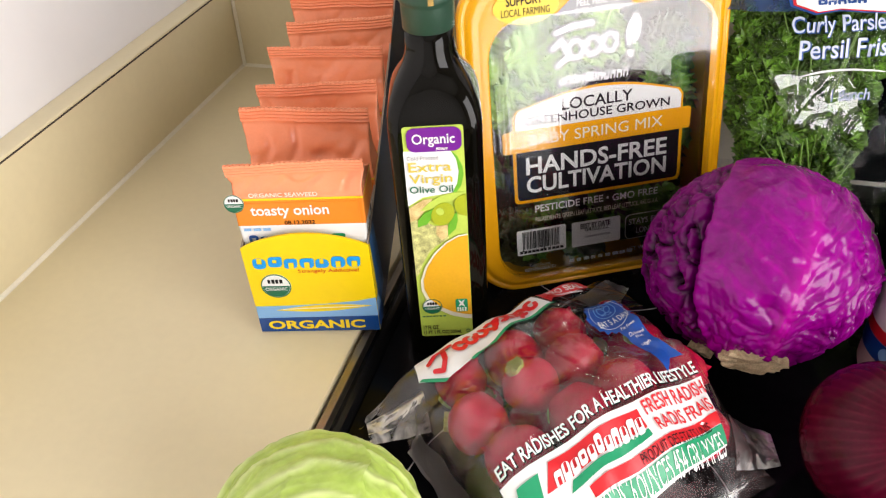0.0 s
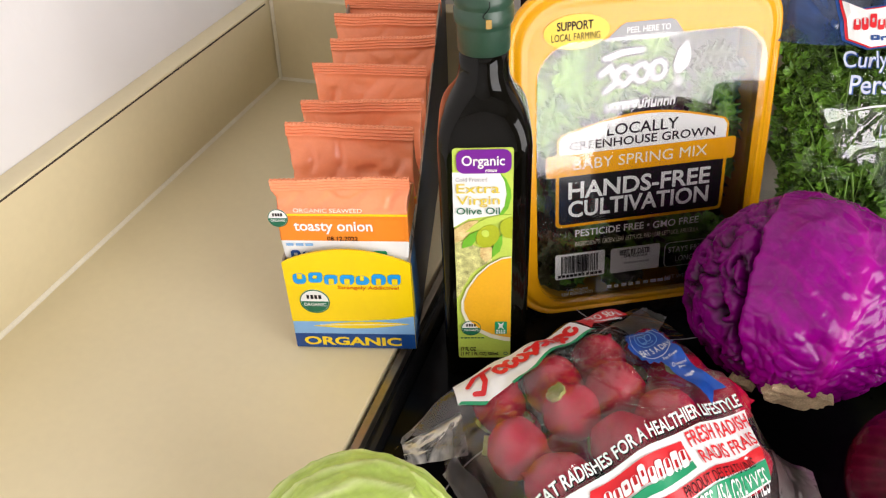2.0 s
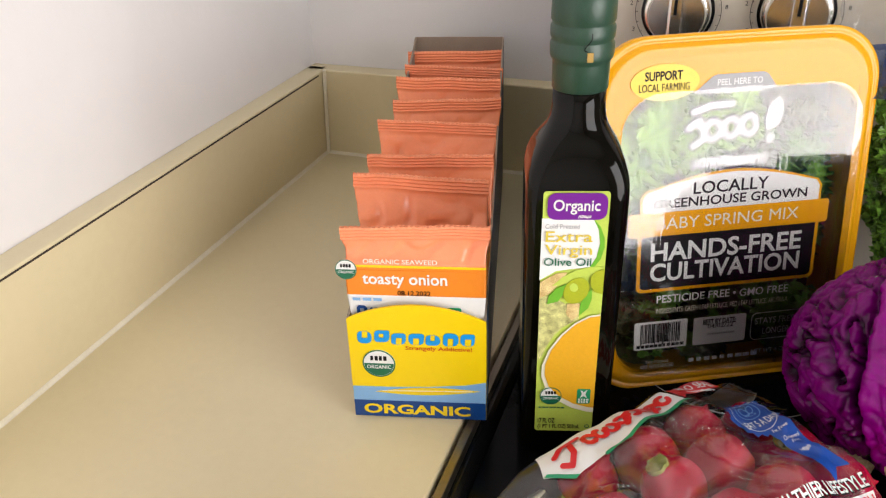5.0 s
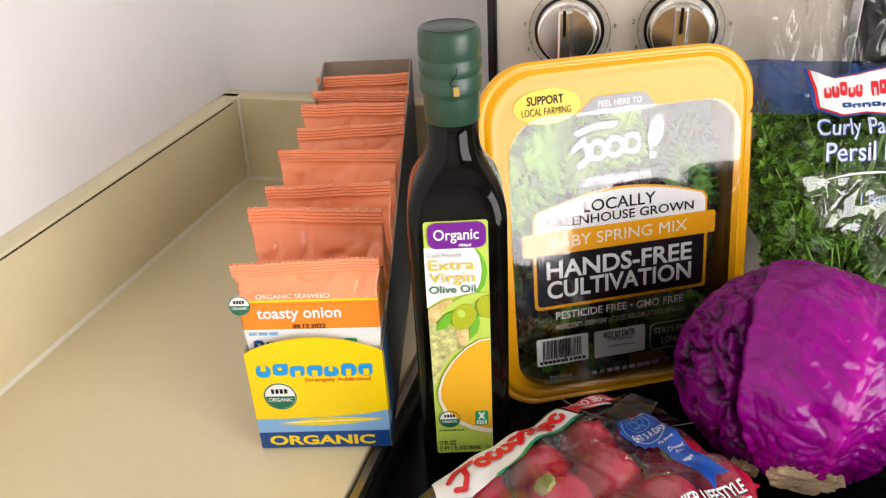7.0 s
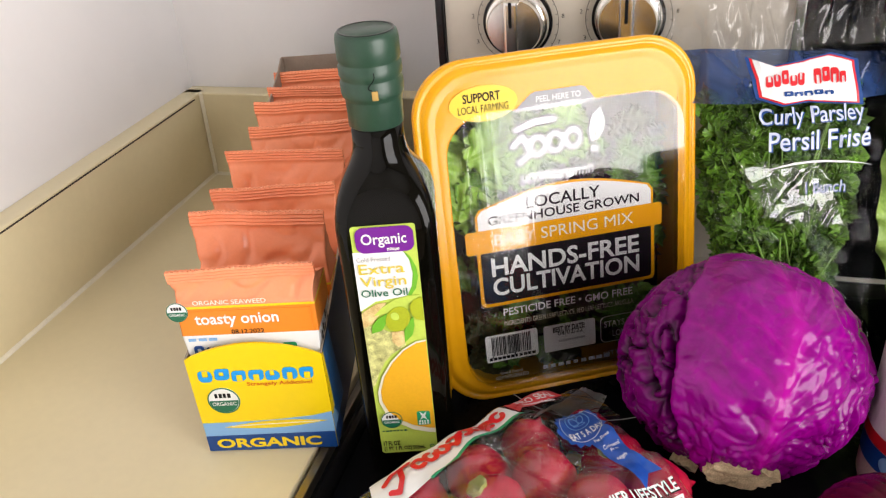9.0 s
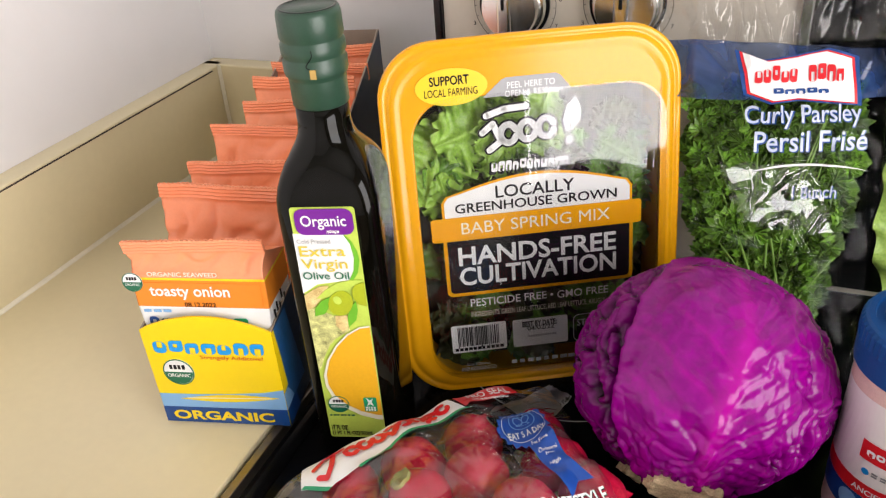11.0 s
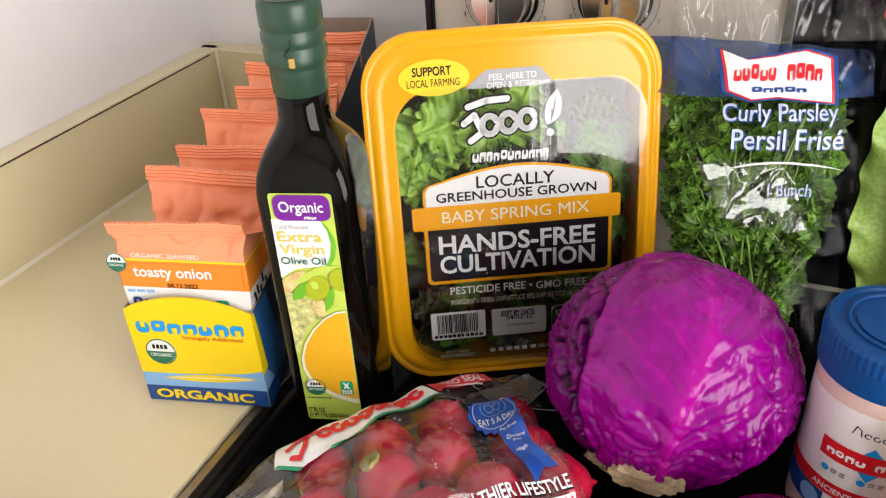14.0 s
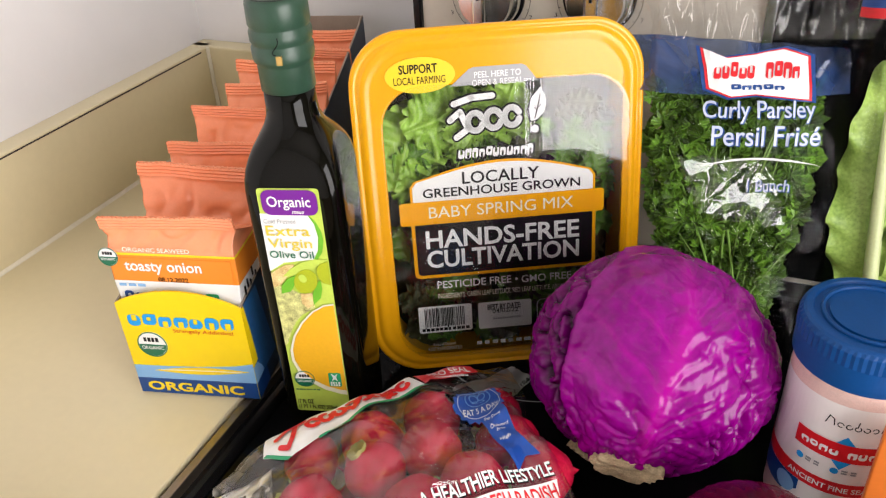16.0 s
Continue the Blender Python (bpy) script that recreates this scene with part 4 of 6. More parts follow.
def leaf_mesh(rng, length, width, ruffle, waves, rows=20, cols=17, lobes=0.22):
    """A curly salad leaf: midrib along z, edges ruffled and lobed."""
    ph, v = rng.uniform(0, 6), []
    for i in range(rows):
        t = i / (rows - 1)
        w = width * (math.sin(math.pi * min(1, 0.12 + 0.85 * t)) ** 0.6) * (0.35 + 0.65 * min(1, t * 2.2))
        w *= 1 + lobes * math.sin(waves * 2.2 * t * math.pi + ph)
        for j in range(cols):
            s = 2 * j / (cols - 1) - 1
            e = abs(s) ** 2.0 + max(0, t - 0.7) * 2 * (1 - abs(s))
            y = ruffle * e * math.sin(waves * t * math.pi + ph + s * 2.0) + 0.7 * ruffle * e * e * math.sin(waves * 2.7 * t * math.pi + ph * 2 + s * 5)
            y += 0.05 * width * abs(math.sin(s * 4 + t * 9)) - 0.10 * width * math.exp(-(s / 0.10) ** 2)
            v.append((w * s, y + 0.12 * length * t * t, length * t + 0.25 * ruffle * e * math.cos(waves * 2 * t * math.pi + ph + s * 3)))
    return v, grid_faces(rows, cols)


def scatter(shapes):
    """Joins (verts, faces, matrix) into one mesh."""
    av, af, n = [], [], 0
    for v, f, m in shapes:
        a = np.array(v)
        mm = np.array(m)
        av.append(a @ mm[:3, :3].T + mm[:3, 3])
        af += [tuple(k + n for k in q) for q in f]
        n += len(v)
    return mesh_of(np.concatenate(av), af)


rng = random.Random(4)
FRONT_LEAVES = [(-0.046, 0.046, 0.062, 20), (-0.020, 0.066, 0.056, 75), (0.004, 0.058, 0.054, 120), (0.024, 0.068, 0.046, 200), (-0.040, 0.020, 0.040, 160)]
for k in range(118):
    x, z = rng.uniform(-0.052, 0.098), rng.uniform(-0.106, 0.080)
    size = rng.uniform(0.022, 0.036)
    turn, pale = rng.uniform(0, 360), False
    if k < len(FRONT_LEAVES):
        x, z, size, turn = FRONT_LEAVES[k]
        pale = True
    if pale:
        v, f = leaf_mesh(rng, size, size * rng.uniform(0.48, 0.62), size * rng.uniform(0.10, 0.14), rng.uniform(8, 12), 44, 37, 0.07)
    else:
        v, f = leaf_mesh(rng, size, size * rng.uniform(0.34, 0.52), size * rng.uniform(0.13, 0.20), rng.uniform(6, 10), 26, 21, 0.14)
    m = Matrix.Translation((x, 0.0105 + 0.013 * rng.random() * (not pale), z)) @ pose(0, 0, 0, rng.uniform(-10, 6), turn, rng.uniform(-18, 18)) @ Matrix.Translation((0, 0, -size / 2))
    a = np.array(v) @ np.array(m)[:3, :3].T + np.array(m)[:3, 3]
    a[:, 0], a[:, 1], a[:, 2] = np.clip(a[:, 0], -0.066, 0.110), np.clip(a[:, 1], 0.0045, 0.028), np.clip(a[:, 2], -0.117, 0.106)
    red = not pale and (rng.random() < 0.45 or z < 0.02 and rng.random() < 0.25)
    part("salad_leaf", mesh_of(a, f), M_LETTUCE_PALE if pale else M_LETTUCE_RED if red else M_LETTUCE, clam, smooth=True)

# printing on the lid
decal("oval_sticker", oval(-0.033, 0.0985, 0.0232, 0.0118), 0.0014, M_INK_YELLOW, lid, "yellow oval print")
words("SUPPORT", M_INK_BLACK, lid, -0.0468, 0.0998, -0.0215, 0.1058, 0.0017, 0.02)
words("LOCAL FARMING", M_INK_BLACK, lid, -0.0505, 0.0928, -0.0165, 0.0978, 0.0017)
tab = decal("peel_tab", [(-0.0135, 0.0895), (-0.0010, 0.1000), (0.0020, 0.1012), (0.0340, 0.1012), (0.0370, 0.1000), (0.0450, 0.0895)], 0.0011, M_INK_GREY, lid, "grey peel tab")
words("PEEL HERE TO", M_INK_WHITE, tab, 0.0025, 0.0940, 0.0335, 0.0982, 0.0014, 0.01)
words("OPEN & RESEAL", M_INK_WHITE, tab, 0.0008, 0.0888, 0.0350, 0.0928, 0.0014, 0.01)


def brush_mark(strokes, mat, parent, off, wide):
    """A trade mark as plain thick brush strokes: each stroke is a list of (x, z)."""
    bm = bmesh.new()
    for line in strokes:
        for (xa, za), (xb, zb) in zip(line, line[1:]):
            d = Vector((xb - xa, zb - za))
            if d.length == 0:
                continue
            d = d.normalized() * wide
            q = [(xa - d.y, za + d.x), (xb - d.y, zb + d.x), (xb + d.y, zb - d.x), (xa + d.y, za - d.x)]
            bm.faces.new([bm.verts.new((x, -off, z)) for x, z in q])
        for x, z in line:
            bm.faces.new([bm.verts.new((a, -off, b)) for a, b in oval(x, z, wide, wide, 10)])
    return part("logo_shape", bm, mat, parent)


SWASH = [[(-0.012, 0.0775), (0.000, 0.0810), (0.014, 0.0815)], [(-0.015, 0.0665), (-0.008, 0.0720), (-0.003, 0.0600), (-0.011, 0.0545)]]
SWASH += [[(0.002 + 0.0125 * k + 0.0052 * math.cos(a), 0.0645 + 0.001 * k + 0.0062 * math.sin(a)) for a in np.linspace(0.4, 6.0, 12)] for k in range(3)]
mark = brush_mark(SWASH, M_INK_BLACK, film, 0.0000 - FO * 0.2, 0.0034)
brush_mark(SWASH, M_INK_WHITE, mark, 0.0006, 0.0021)
LEAF = [(0.040, 0.062), (0.0385, 0.070), (0.041, 0.079), (0.047, 0.085), (0.0505, 0.076), (0.049, 0.068), (0.044, 0.063)]
decal("leaf_mark", [(0.0445 + (x - 0.0445) * 1.25, 0.0735 + (z - 0.0735) * 1.16) for x, z in LEAF], 0.0003, M_INK_BLACK, mark)
decal("leaf_mark", LEAF, 0.0007, M_INK_WHITE, mark)
brush_mark([[(0.0425, 0.064), (0.045, 0.074), (0.0465, 0.081)], [(0.0445, 0.071), (0.0475, 0.074)], [(0.044, 0.069), (0.0415, 0.073)]], M_INK_BLACK, mark, 0.0011, 0.00035)
decal("dot_mark", oval(0.0425, 0.0565, 0.0040, 0.0040), 0.0003, M_INK_BLACK, mark)
decal("dot_mark", oval(0.0425, 0.0565, 0.0027, 0.0027), 0.0007, M_INK_WHITE, mark)
blob_mark(M_INK_BLACK, mark, -0.0125, 0.0375, 0.0425, 0.0495, 0.0003, 10, 0.1, 12)
blob_mark(M_INK_WHITE, mark, -0.0110, 0.0395, 0.0415, 0.0480, 0.0006, 11, 0.1, 13)

head_pts = [(-0.0440, 0.0080), (0.0830, 0.0080), (0.0830, 0.0205), (0.0800, 0.0245)] + [(0.0800 - 0.120 * s, 0.0245 + 0.0105 * math.sin(math.pi * s)) for s in np.linspace(0.06, 0.94, 16)] + [(-0.0410, 0.0245), (-0.0440, 0.0205)]
hc = (0.0195, 0.018)
ttl = decal("title_panel", [(hc[0] + (x - hc[0]) * 1.028, hc[1] + (z - hc[1]) * 1.11) for x, z in head_pts], 0.0000, M_LID, film, "white and gold title panel")
decal("title_fill", head_pts, 0.0003, M_INK_WHITE, ttl)
words("LOCALLY", M_INK_BLACK, ttl, -0.0088, 0.0212, 0.0450, 0.0300, 0.0006, 0.012)
words("GREENHOUSE GROWN", M_INK_BLACK, ttl, -0.0368, 0.0128, 0.0740, 0.0196, 0.0006, 0.014)
blk = decal("black_panel", rounded(-0.0465, -0.0490, 0.0855, 0.0010, 0.004, 4), 0.0000, M_LID, film, "black panel with a gold outline")
decal("black_fill", rounded(-0.0440, -0.0465, 0.0830, 0.0010, 0.003, 4), 0.0003, M_INK_BLACK, blk)
words("HAN" + "DS-FREE", M_INK_WHITE, blk, -0.0370, -0.0258, 0.0735, -0.0118, 0.0006, 0.022)
words("CULTIVATION", M_INK_WHITE, blk, -0.0370, -0.0410, 0.0735, -0.0272, 0.0006, 0.022)
ban = decal("gold_banner", rounded(-0.0540, -0.0068, 0.0910, 0.0102, 0.002, 3), 0.0009, M_LID, film, "golden banner")
words("BABY SPRING MIX", M_INK_CREAM, ban, -0.0335, -0.0022, 0.0690, 0.0062, 0.0012)
words("PESTICIDE FREE", M_INK_WHITE, film, -0.0310, -0.0580, 0.0235, -0.0520, 0.0003, 0.012)
words("GMO FREE", M_INK_WHITE, film, 0.0310, -0.0588, 0.0680, -0.0528, 0.0003, 0.012)
decal("bullet", oval(0.0272, -0.0553, 0.0010, 0.0010, 12), 0.0003, M_INK_WHITE, film)
words("INGREDIENTS: GREEN LEAF LETTUCE, RED LEAF LETTUCE, ARUGULA.", M_INK_CREAM, film, -0.0310, -0.0668, 0.0690, -0.0622, 0.0003, 0.004)
bc = decal("barcode_label", rounded(-0.0465, -0.0942, -0.0068, -0.0722, 0.0015, 3), 0.0003, M_INK_WHITE, film, "white barcode label")
rngb = random.Random(11)
bm, x = bmesh.new(), -0.0420
while x < -0.0120:
    w = rngb.choice((0.0003, 0.0006, 0.0009))
    box(bm, x, -0.0008, -0.0890 if rngb.random() < 0.86 else -0.0905, x + w, -0.0005, -0.0738)
    x += w + rngb.choice((0.0003, 0.0004, 0.0007))
tagged(part("barcode", bm, M_INK_BLACK, bc), kind="stuff")
bars(M_INK_BLACK, bc, -0.0445, -0.0932, -0.0085, -0.0900, 0.0007, 11, 1, 5)
bb = decal("date_label", rounded(-0.0020, -0.0945, 0.0380, -0.0727, 0.0015, 3), 0.0003, M_INK_WHITE, film, "white best-by label")
words("BEST BY DATE:", M_INK_BLACK, bb, 0.0050, -0.0790, 0.0300, -0.0744, 0.0006, 0.035)
words("04/02/22", M_INK_BLACK, bb, 0.0085, -0.0818, 0.0280, -0.0782, 0.0009, 0.012)
bars(M_INK_GREY, bb, 0.0090, -0.0878, 0.0300, -0.0855, 0.0006, 12, 1, 3)
ring_decal("fresh_box", rounded(0.0420, -0.0955, 0.0820, -0.0735, 0.0045, 5), rounded(0.0426, -0.0949, 0.0814, -0.0741, 0.0040, 5), 0.0003, M_INK_WHITE, film)
words("STAYS FRESH", M_INK_WHITE, film, 0.0450, -0.0828, 0.0790, -0.0776, 0.0003, 0.012)
words("LONGER", M_INK_WHITE, film, 0.0515, -0.0912, 0.0725, -0.0860, 0.0003, 0.012)
bars(M_INK_WHITE, film, -0.0040, -0.1085, 0.0500, -0.1045, 0.0003, 9, 1, 4)
words("Rinse if Desired", M_INK_CREAM, film, -0.0370, -0.1058, -0.0200, -0.1032, 0.0003, 0.004)
words("KEEP REFRIGERATED", M_INK_CREAM, film, -0.0410, -0.1098, -0.0155, -0.1068, 0.0003, 0.004)
words("NET WT 4 OZ", M_INK_WHITE, film, 0.0440, -0.1065, 0.0720, -0.1030, 0.0003, 0.004)

# ---- bag of curly parsley ----
PY = 15.2
par_m = Matrix.Translation((0.6060, -0.2425, STOVE + 0.0010)) @ Euler((radians(-17.5), 0, radians(PY))).to_matrix().to_4x4()
bunch = thing("parsley_bunch", par_m, "fresh green curly parsley bunch inside a clear bag", "parsley")


def tuft(rng, size):
    """A parsley leaflet: three broad lobes with toothed, gently folded edges."""
    v, f = [], []
    for lobe in (-1.05, 0.0, 1.05):
        c, n = len(v), 9
        foot = 0.25 * size if lobe == 0 else 0.05 * size
        v.append((foot * math.sin(lobe), 0, foot * math.cos(lobe)))
        for k in range(n):
            a = lobe + (k / (n - 1) - 0.5) * 1.9
            r = size * (0.80 + 0.20 * (k % 2)) * (1 - 0.30 * abs(k - 4) / 4) * rng.uniform(0.85, 1.1) * (1.15 if lobe == 0 else 0.9)
            v.append((r * math.sin(a), size * 0.16 * (1 if k % 2 else -1) * rng.uniform(0.3, 1.1) - 0.10 * r, r * math.cos(a)))
        f += [(c, c + 1 + k, c + 2 + k) for k in range(n - 1)]
    return v, f


def half_width(h):
    """Half the bunch's width at a height along the bag."""
    return 0.027 + 0.029 * min(1, h / 0.15)


rng = random.Random(8)
shapes, stems = [], []
for k in range(1500):
    h = 0.012 + 0.196 * rng.random() ** 0.8
    x = rng.uniform(-1, 1) * half_width(h) * 0.97
    depth = 0.022 * math.sqrt(max(0.05, 1 - (x / half_width(h)) ** 2))
    y = -depth * rng.uniform(0.0, 1.0) + 0.006
    v, f = tuft(rng, rng.uniform(0.0060, 0.0110) * (0.92 if rng.random() < 0.75 else 1.45))
    shapes.append((v, f, Matrix.Translation((x, y, h)) @ pose(0, 0, 0, rng.uniform(-35, 30), rng.uniform(-80, 80), rng.uniform(-40, 40))))
part("leaves", scatter(shapes), M_PARSLEY, bunch, "curled green parsley leaves")


def strand(points, r, seg=5):
    """A thin round stalk along the points."""
    v = []
    for i, p in enumerate(points):
        p = Vector(p)
        d = (Vector(points[min(i + 1, len(points) - 1)]) - Vector(points[max(i - 1, 0)])).normalized()
        a = d.orthogonal().normalized()
        b = d.cross(a)
        rr = r * (1 - 0.5 * i / (len(points) - 1))
        v += [tuple(p + rr * (a * math.cos(2 * math.pi * k / seg) + b * math.sin(2 * math.pi * k / seg))) for k in range(seg)]
    return v, grid_faces(len(points), seg, True)


for k in range(26):
    x0, x1 = rng.uniform(-0.020, 0.020), rng.uniform(-0.048, 0.048)
    h1 = rng.uniform(0.09, 0.20)
    pts = [(x0 + (x1 - x0) * s ** 1.5, -0.010 - 0.006 * math.sin(3 * s + k), 0.004 + (h1 - 0.004) * s) for s in np.linspace(0, 1, 7)]
    v, f = strand(pts, rng.uniform(0.0007, 0.0013))
    stems.append((v, f, Matrix()))
part("stems", scatter(stems), M_STEM, bunch, "pale green parsley stems", smooth=True)

bag = thing("parsley_bag", par_m, "clear wrinkled plastic bag with a blue printed band, holding parsley", "plastic bag")


def bag_y(x, h, amp=1.0):
    """Front of the bag's film."""
    w = 0.084 - 0.012 * max(0, (0.10 - h) / 0.10)
    bulge = 0.026 * math.sqrt(max(0.0, 1 - (x / w) ** 2)) * (1 if h < 0.19 else max(0.10, 1 - (h - 0.19) / 0.06))
    wr = 0.0026 * noise.noise(Vector((x * 36, h * 26, 3.1))) + 0.0022 * max(0.0, 1 - 5 * abs(noise.noise(Vector((x * 30 - h * 16, h * 24 + x * 20, 1.7))))) + 0.0070 * abs(noise.noise(Vector((x * 22 + h * 14, h * 20 - x * 12, 9.0))))
    y = -0.009 - bulge - amp * wr + 1.3 * max(0.0, -0.056 - x)
    # one facet flattened and tilted to mirror the window towards the camera
    dx, dh = x + 0.005, h - 0.141
    q = max(abs(dx + 0.35 * dh) / 0.028, abs(dh + 0.10 * dx) / 0.018)
    taut = min(1.0, max(0.0, (1.25 - q) / 0.30))
    flat = -0.0375 + 0.15 * dx + 0.05 * dh - 0.0010 * noise.noise(Vector((x * 45, h * 40, 6.0)))
    return y * (1 - taut) + flat * taut


def bag_sheet(x0, x1, h0, h1, nx, nh, off=0.0, taper=True):
    v = []
    for i in range(nh):
        h = h0 + (h1 - h0) * i / (nh - 1)
        for j in range(nx):
            s = 2 * j / (nx - 1) - 1
            x = (x0 + x1) / 2 + (x1 - x0) / 2 * s
            if taper:
                x *= 0.74 + 0.26 * min(1, h / 0.20)
            v.append((x, bag_y(x, h) - off, h))
    return mesh_of(v, grid_faces(nh, nx))


fr = part("front_film", bag_sheet(-0.077, 0.067, 0.0, 0.236, 120, 170), M_BAG, bag, "clear crinkled front film", smooth=True)
fr.visible_shadow = False
# Extra high-gloss film patch, added and placed to show glare from the camera's view.
v = [(-0.005 + 0.030 * s - 0.35 * 0.020 * t, 0, 0.141 + 0.021 * t * (1 - 0.25 * noise.noise(Vector((s * 2, 3, t)))) - 0.10 * 0.028 * s) for t in np.linspace(-1, 1, 50) for s in np.linspace(-1, 1, 60)]
fold = part("glare_patch", mesh_of([(x + 0.003 * noise.noise(Vector((x * 90, h * 90, 2))), bag_y(x, h) - 0.0006 - 0.0050 * abs(noise.noise(Vector((x * 42 + h * 25, h * 30, 4)))) - 0.0030 * max(0.0, 1 - 5 * abs(noise.noise(Vector((x * 70 - h * 50, h * 55, 9))))), h + 0.003 * noise.noise(Vector((x * 80, h * 80, 7)))) for x, y, h in v], grid_faces(50, 60)), M_BAG_GLARE, bag, "added glossy film patch that catches the window's glare", smooth=True)
fold.visible_shadow = False
v = [(x * (0.74 + 0.26 * min(1, h / 0.20)), 0.014 + 0.004 * math.sin(x * 60), h) for h in np.linspace(0.0, 0.236, 24) for x in np.linspace(-0.077, 0.067, 16)]
bk = part("back_film", mesh_of(v, grid_faces(24, 16)), M_BAG, bag, smooth=True)
bk.visible_shadow = False
v = []
for i in range(26):
    for j in range(90):
        x = -0.0765 + 0.143 * j / 89
        low = 0.2050 - 0.0035 * math.sin(math.pi * j / 89) - 0.020 * (x + 0.0825) * (x > 0.03)
        high = 0.2400 - 0.085 * max(0.0, x + 0.055) + 0.0012 * noise.noise(Vector((x * 60, 4, 1)))
        h = low + (max(high, low + 0.020) - low) * i / 25
        v.append((x, bag_y(x, h) - 0.0006, h))
band = part("printed_band", mesh_of(v, grid_faces(26, 90)), M_BAND, bag, "translucent blue printed band", smooth=True)
band.visible_shadow = False
# gathered mouth of the bag above the band
v = []
for i in range(80):
    g = i / 79
    h = 0.236 + 0.105 * g
    sp = 1 + 0.25 * g
    for j in range(130):
        u = 2 * j / 129 - 1
        x = 0.0790 * u * sp + 0.0015
        tuck = max(0.0, 1 - 4 * abs(noise.noise(Vector((u * 4 + h * 10, h * 14, 5))))) * 0.012 + max(0.0, 1 - 4 * abs(noise.noise(Vector((u * 9 - h * 30, h * 26, 8))))) * 0.006
        y = bag_y(x, 0.236) * (1 - g) - 0.020 * g + 0.016 * g * math.sin(9 * u + 3) + 0.014 * noise.noise(Vector((u * 5, h * 30, 2))) * g ** 0.5 - tuck * g ** 0.35
        v.append((x, y, h))
mouth = part("bag_mouth", mesh_of(v, grid_faces(80, 130)), M_BAG_MOUTH, bag, "crumpled clear bag mouth", smooth=True)
mouth.visible_shadow = False


def on_bag(ob, off):
    """Lays a flat print onto the bag's front."""
    me = ob.data
    for p in me.vertices:
        y = bag_y(p.co.x, p.co.z)
        p.co.y = y - off
    me.update()
    return ob


def fine(name, pts, mat, parent, off, label="", step=0.004):
    """A print with enough points to follow the bag."""
    bm = bmesh.new()
    f = bm.faces.new([bm.verts.new((x, 0, z)) for x, z in pts])
    bmesh.ops.triangulate(bm, faces=[f])
    for _ in range(3):
        long = [e for e in bm.edges if e.calc_length() > step]
        if long:
            bmesh.ops.subdivide_edges(bm, edges=long, cuts=1)
            bmesh.ops.triangulate(bm, faces=[q for q in bm.faces if len(q.verts) > 3])
    return on_bag(part(name, bm, mat, parent, label), off)


BX, BZ = 0.006, 0.2155


def ribbon(k, dz=0.0):
    return [(BX + k * x, BZ + k * z + dz) for x, z in ((-0.037, 0.0175), (-0.020, 0.0105), (0.0, 0.0130), (0.020, 0.0165), (0.037, 0.0110), (0.034, -0.002), (0.038, -0.0190), (0.020, -0.0130), (0.0, -0.0150), (-0.018, -0.0165), (-0.033, -0.0105), (-0.033, 0.004))]


fine("brand_panel", ribbon(1.0), M_INK_NAVY, band, 0.0012, "white ribbon badge edged in blue and red")
fine("brand_panel", ribbon(0.93), M_INK_RED, band, 0.0018)
fine("brand_panel", ribbon(0.88), M_INK_WHITE, band, 0.0024)
on_bag(blob_mark(M_INK_RED, band, BX - 0.027, BZ - 0.0035, BX - 0.001, BZ + 0.0070, 0, 5, 0.1, 21), 0.0030)
on_bag(blob_mark(M_INK_RED, band, BX + 0.006, BZ - 0.0035, BX + 0.027, BZ + 0.0080, 0, 4, 0.1, 22), 0.0030)
on_bag(blob_mark(M_INK_NAVY, band, BX - 0.016, BZ - 0.0105, BX + 0.018, BZ - 0.0068, 0, 5, 0.0, 23), 0.0030)
for s, x0, z0, x1, z1 in (("Curly Parsley", -0.0271, 0.1842, 0.0435, 0.1985), ("Persil Frisé", -0.0205, 0.1695, 0.0475, 0.1825), ("1 Bunch", 0.0040, 0.1395, 0.0310, 0.1478)):
    sh = on_bag(words(s, M_INK_NAVY, fr, x0 + 0.0006, z0 - 0.0007, x1 + 0.0008, z1 - 0.0005, 0, 0.035), 0.0012)
    on_bag(words(s, M_INK_PALE, fr, x0, z0, x1, z1, 0, 0.008), 0.0020)
arc = [(-0.030 + 0.080 * s, 0.1560 + 0.0060 * math.sin(math.pi * s) ** 0.8) for s in np.linspace(0, 1, 26)]
on_bag(part("arc_print", mesh_of([(x, 0, z) for x, z in arc] + [(x, 0, z - 0.0013 * math.sin(math.pi * k / 25) - 0.0002) for k, (x, z) in enumerate(arc)], [(k, k + 1, 27 + k, 26 + k) for k in range(25)]), M_INK_WHITE, fr), 0.0016)


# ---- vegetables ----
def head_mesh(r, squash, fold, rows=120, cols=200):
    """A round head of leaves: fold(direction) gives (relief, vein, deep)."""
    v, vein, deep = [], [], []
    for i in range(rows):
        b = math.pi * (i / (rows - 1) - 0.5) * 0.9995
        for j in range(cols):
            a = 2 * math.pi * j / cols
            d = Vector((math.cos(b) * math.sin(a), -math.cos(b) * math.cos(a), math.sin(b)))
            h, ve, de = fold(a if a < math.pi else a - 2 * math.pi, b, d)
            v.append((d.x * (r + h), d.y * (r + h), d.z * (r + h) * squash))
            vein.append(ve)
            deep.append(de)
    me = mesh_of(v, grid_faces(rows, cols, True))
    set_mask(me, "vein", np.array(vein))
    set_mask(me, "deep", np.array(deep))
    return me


def ridge(t, w):
    return math.exp(-(t / w) ** 2)


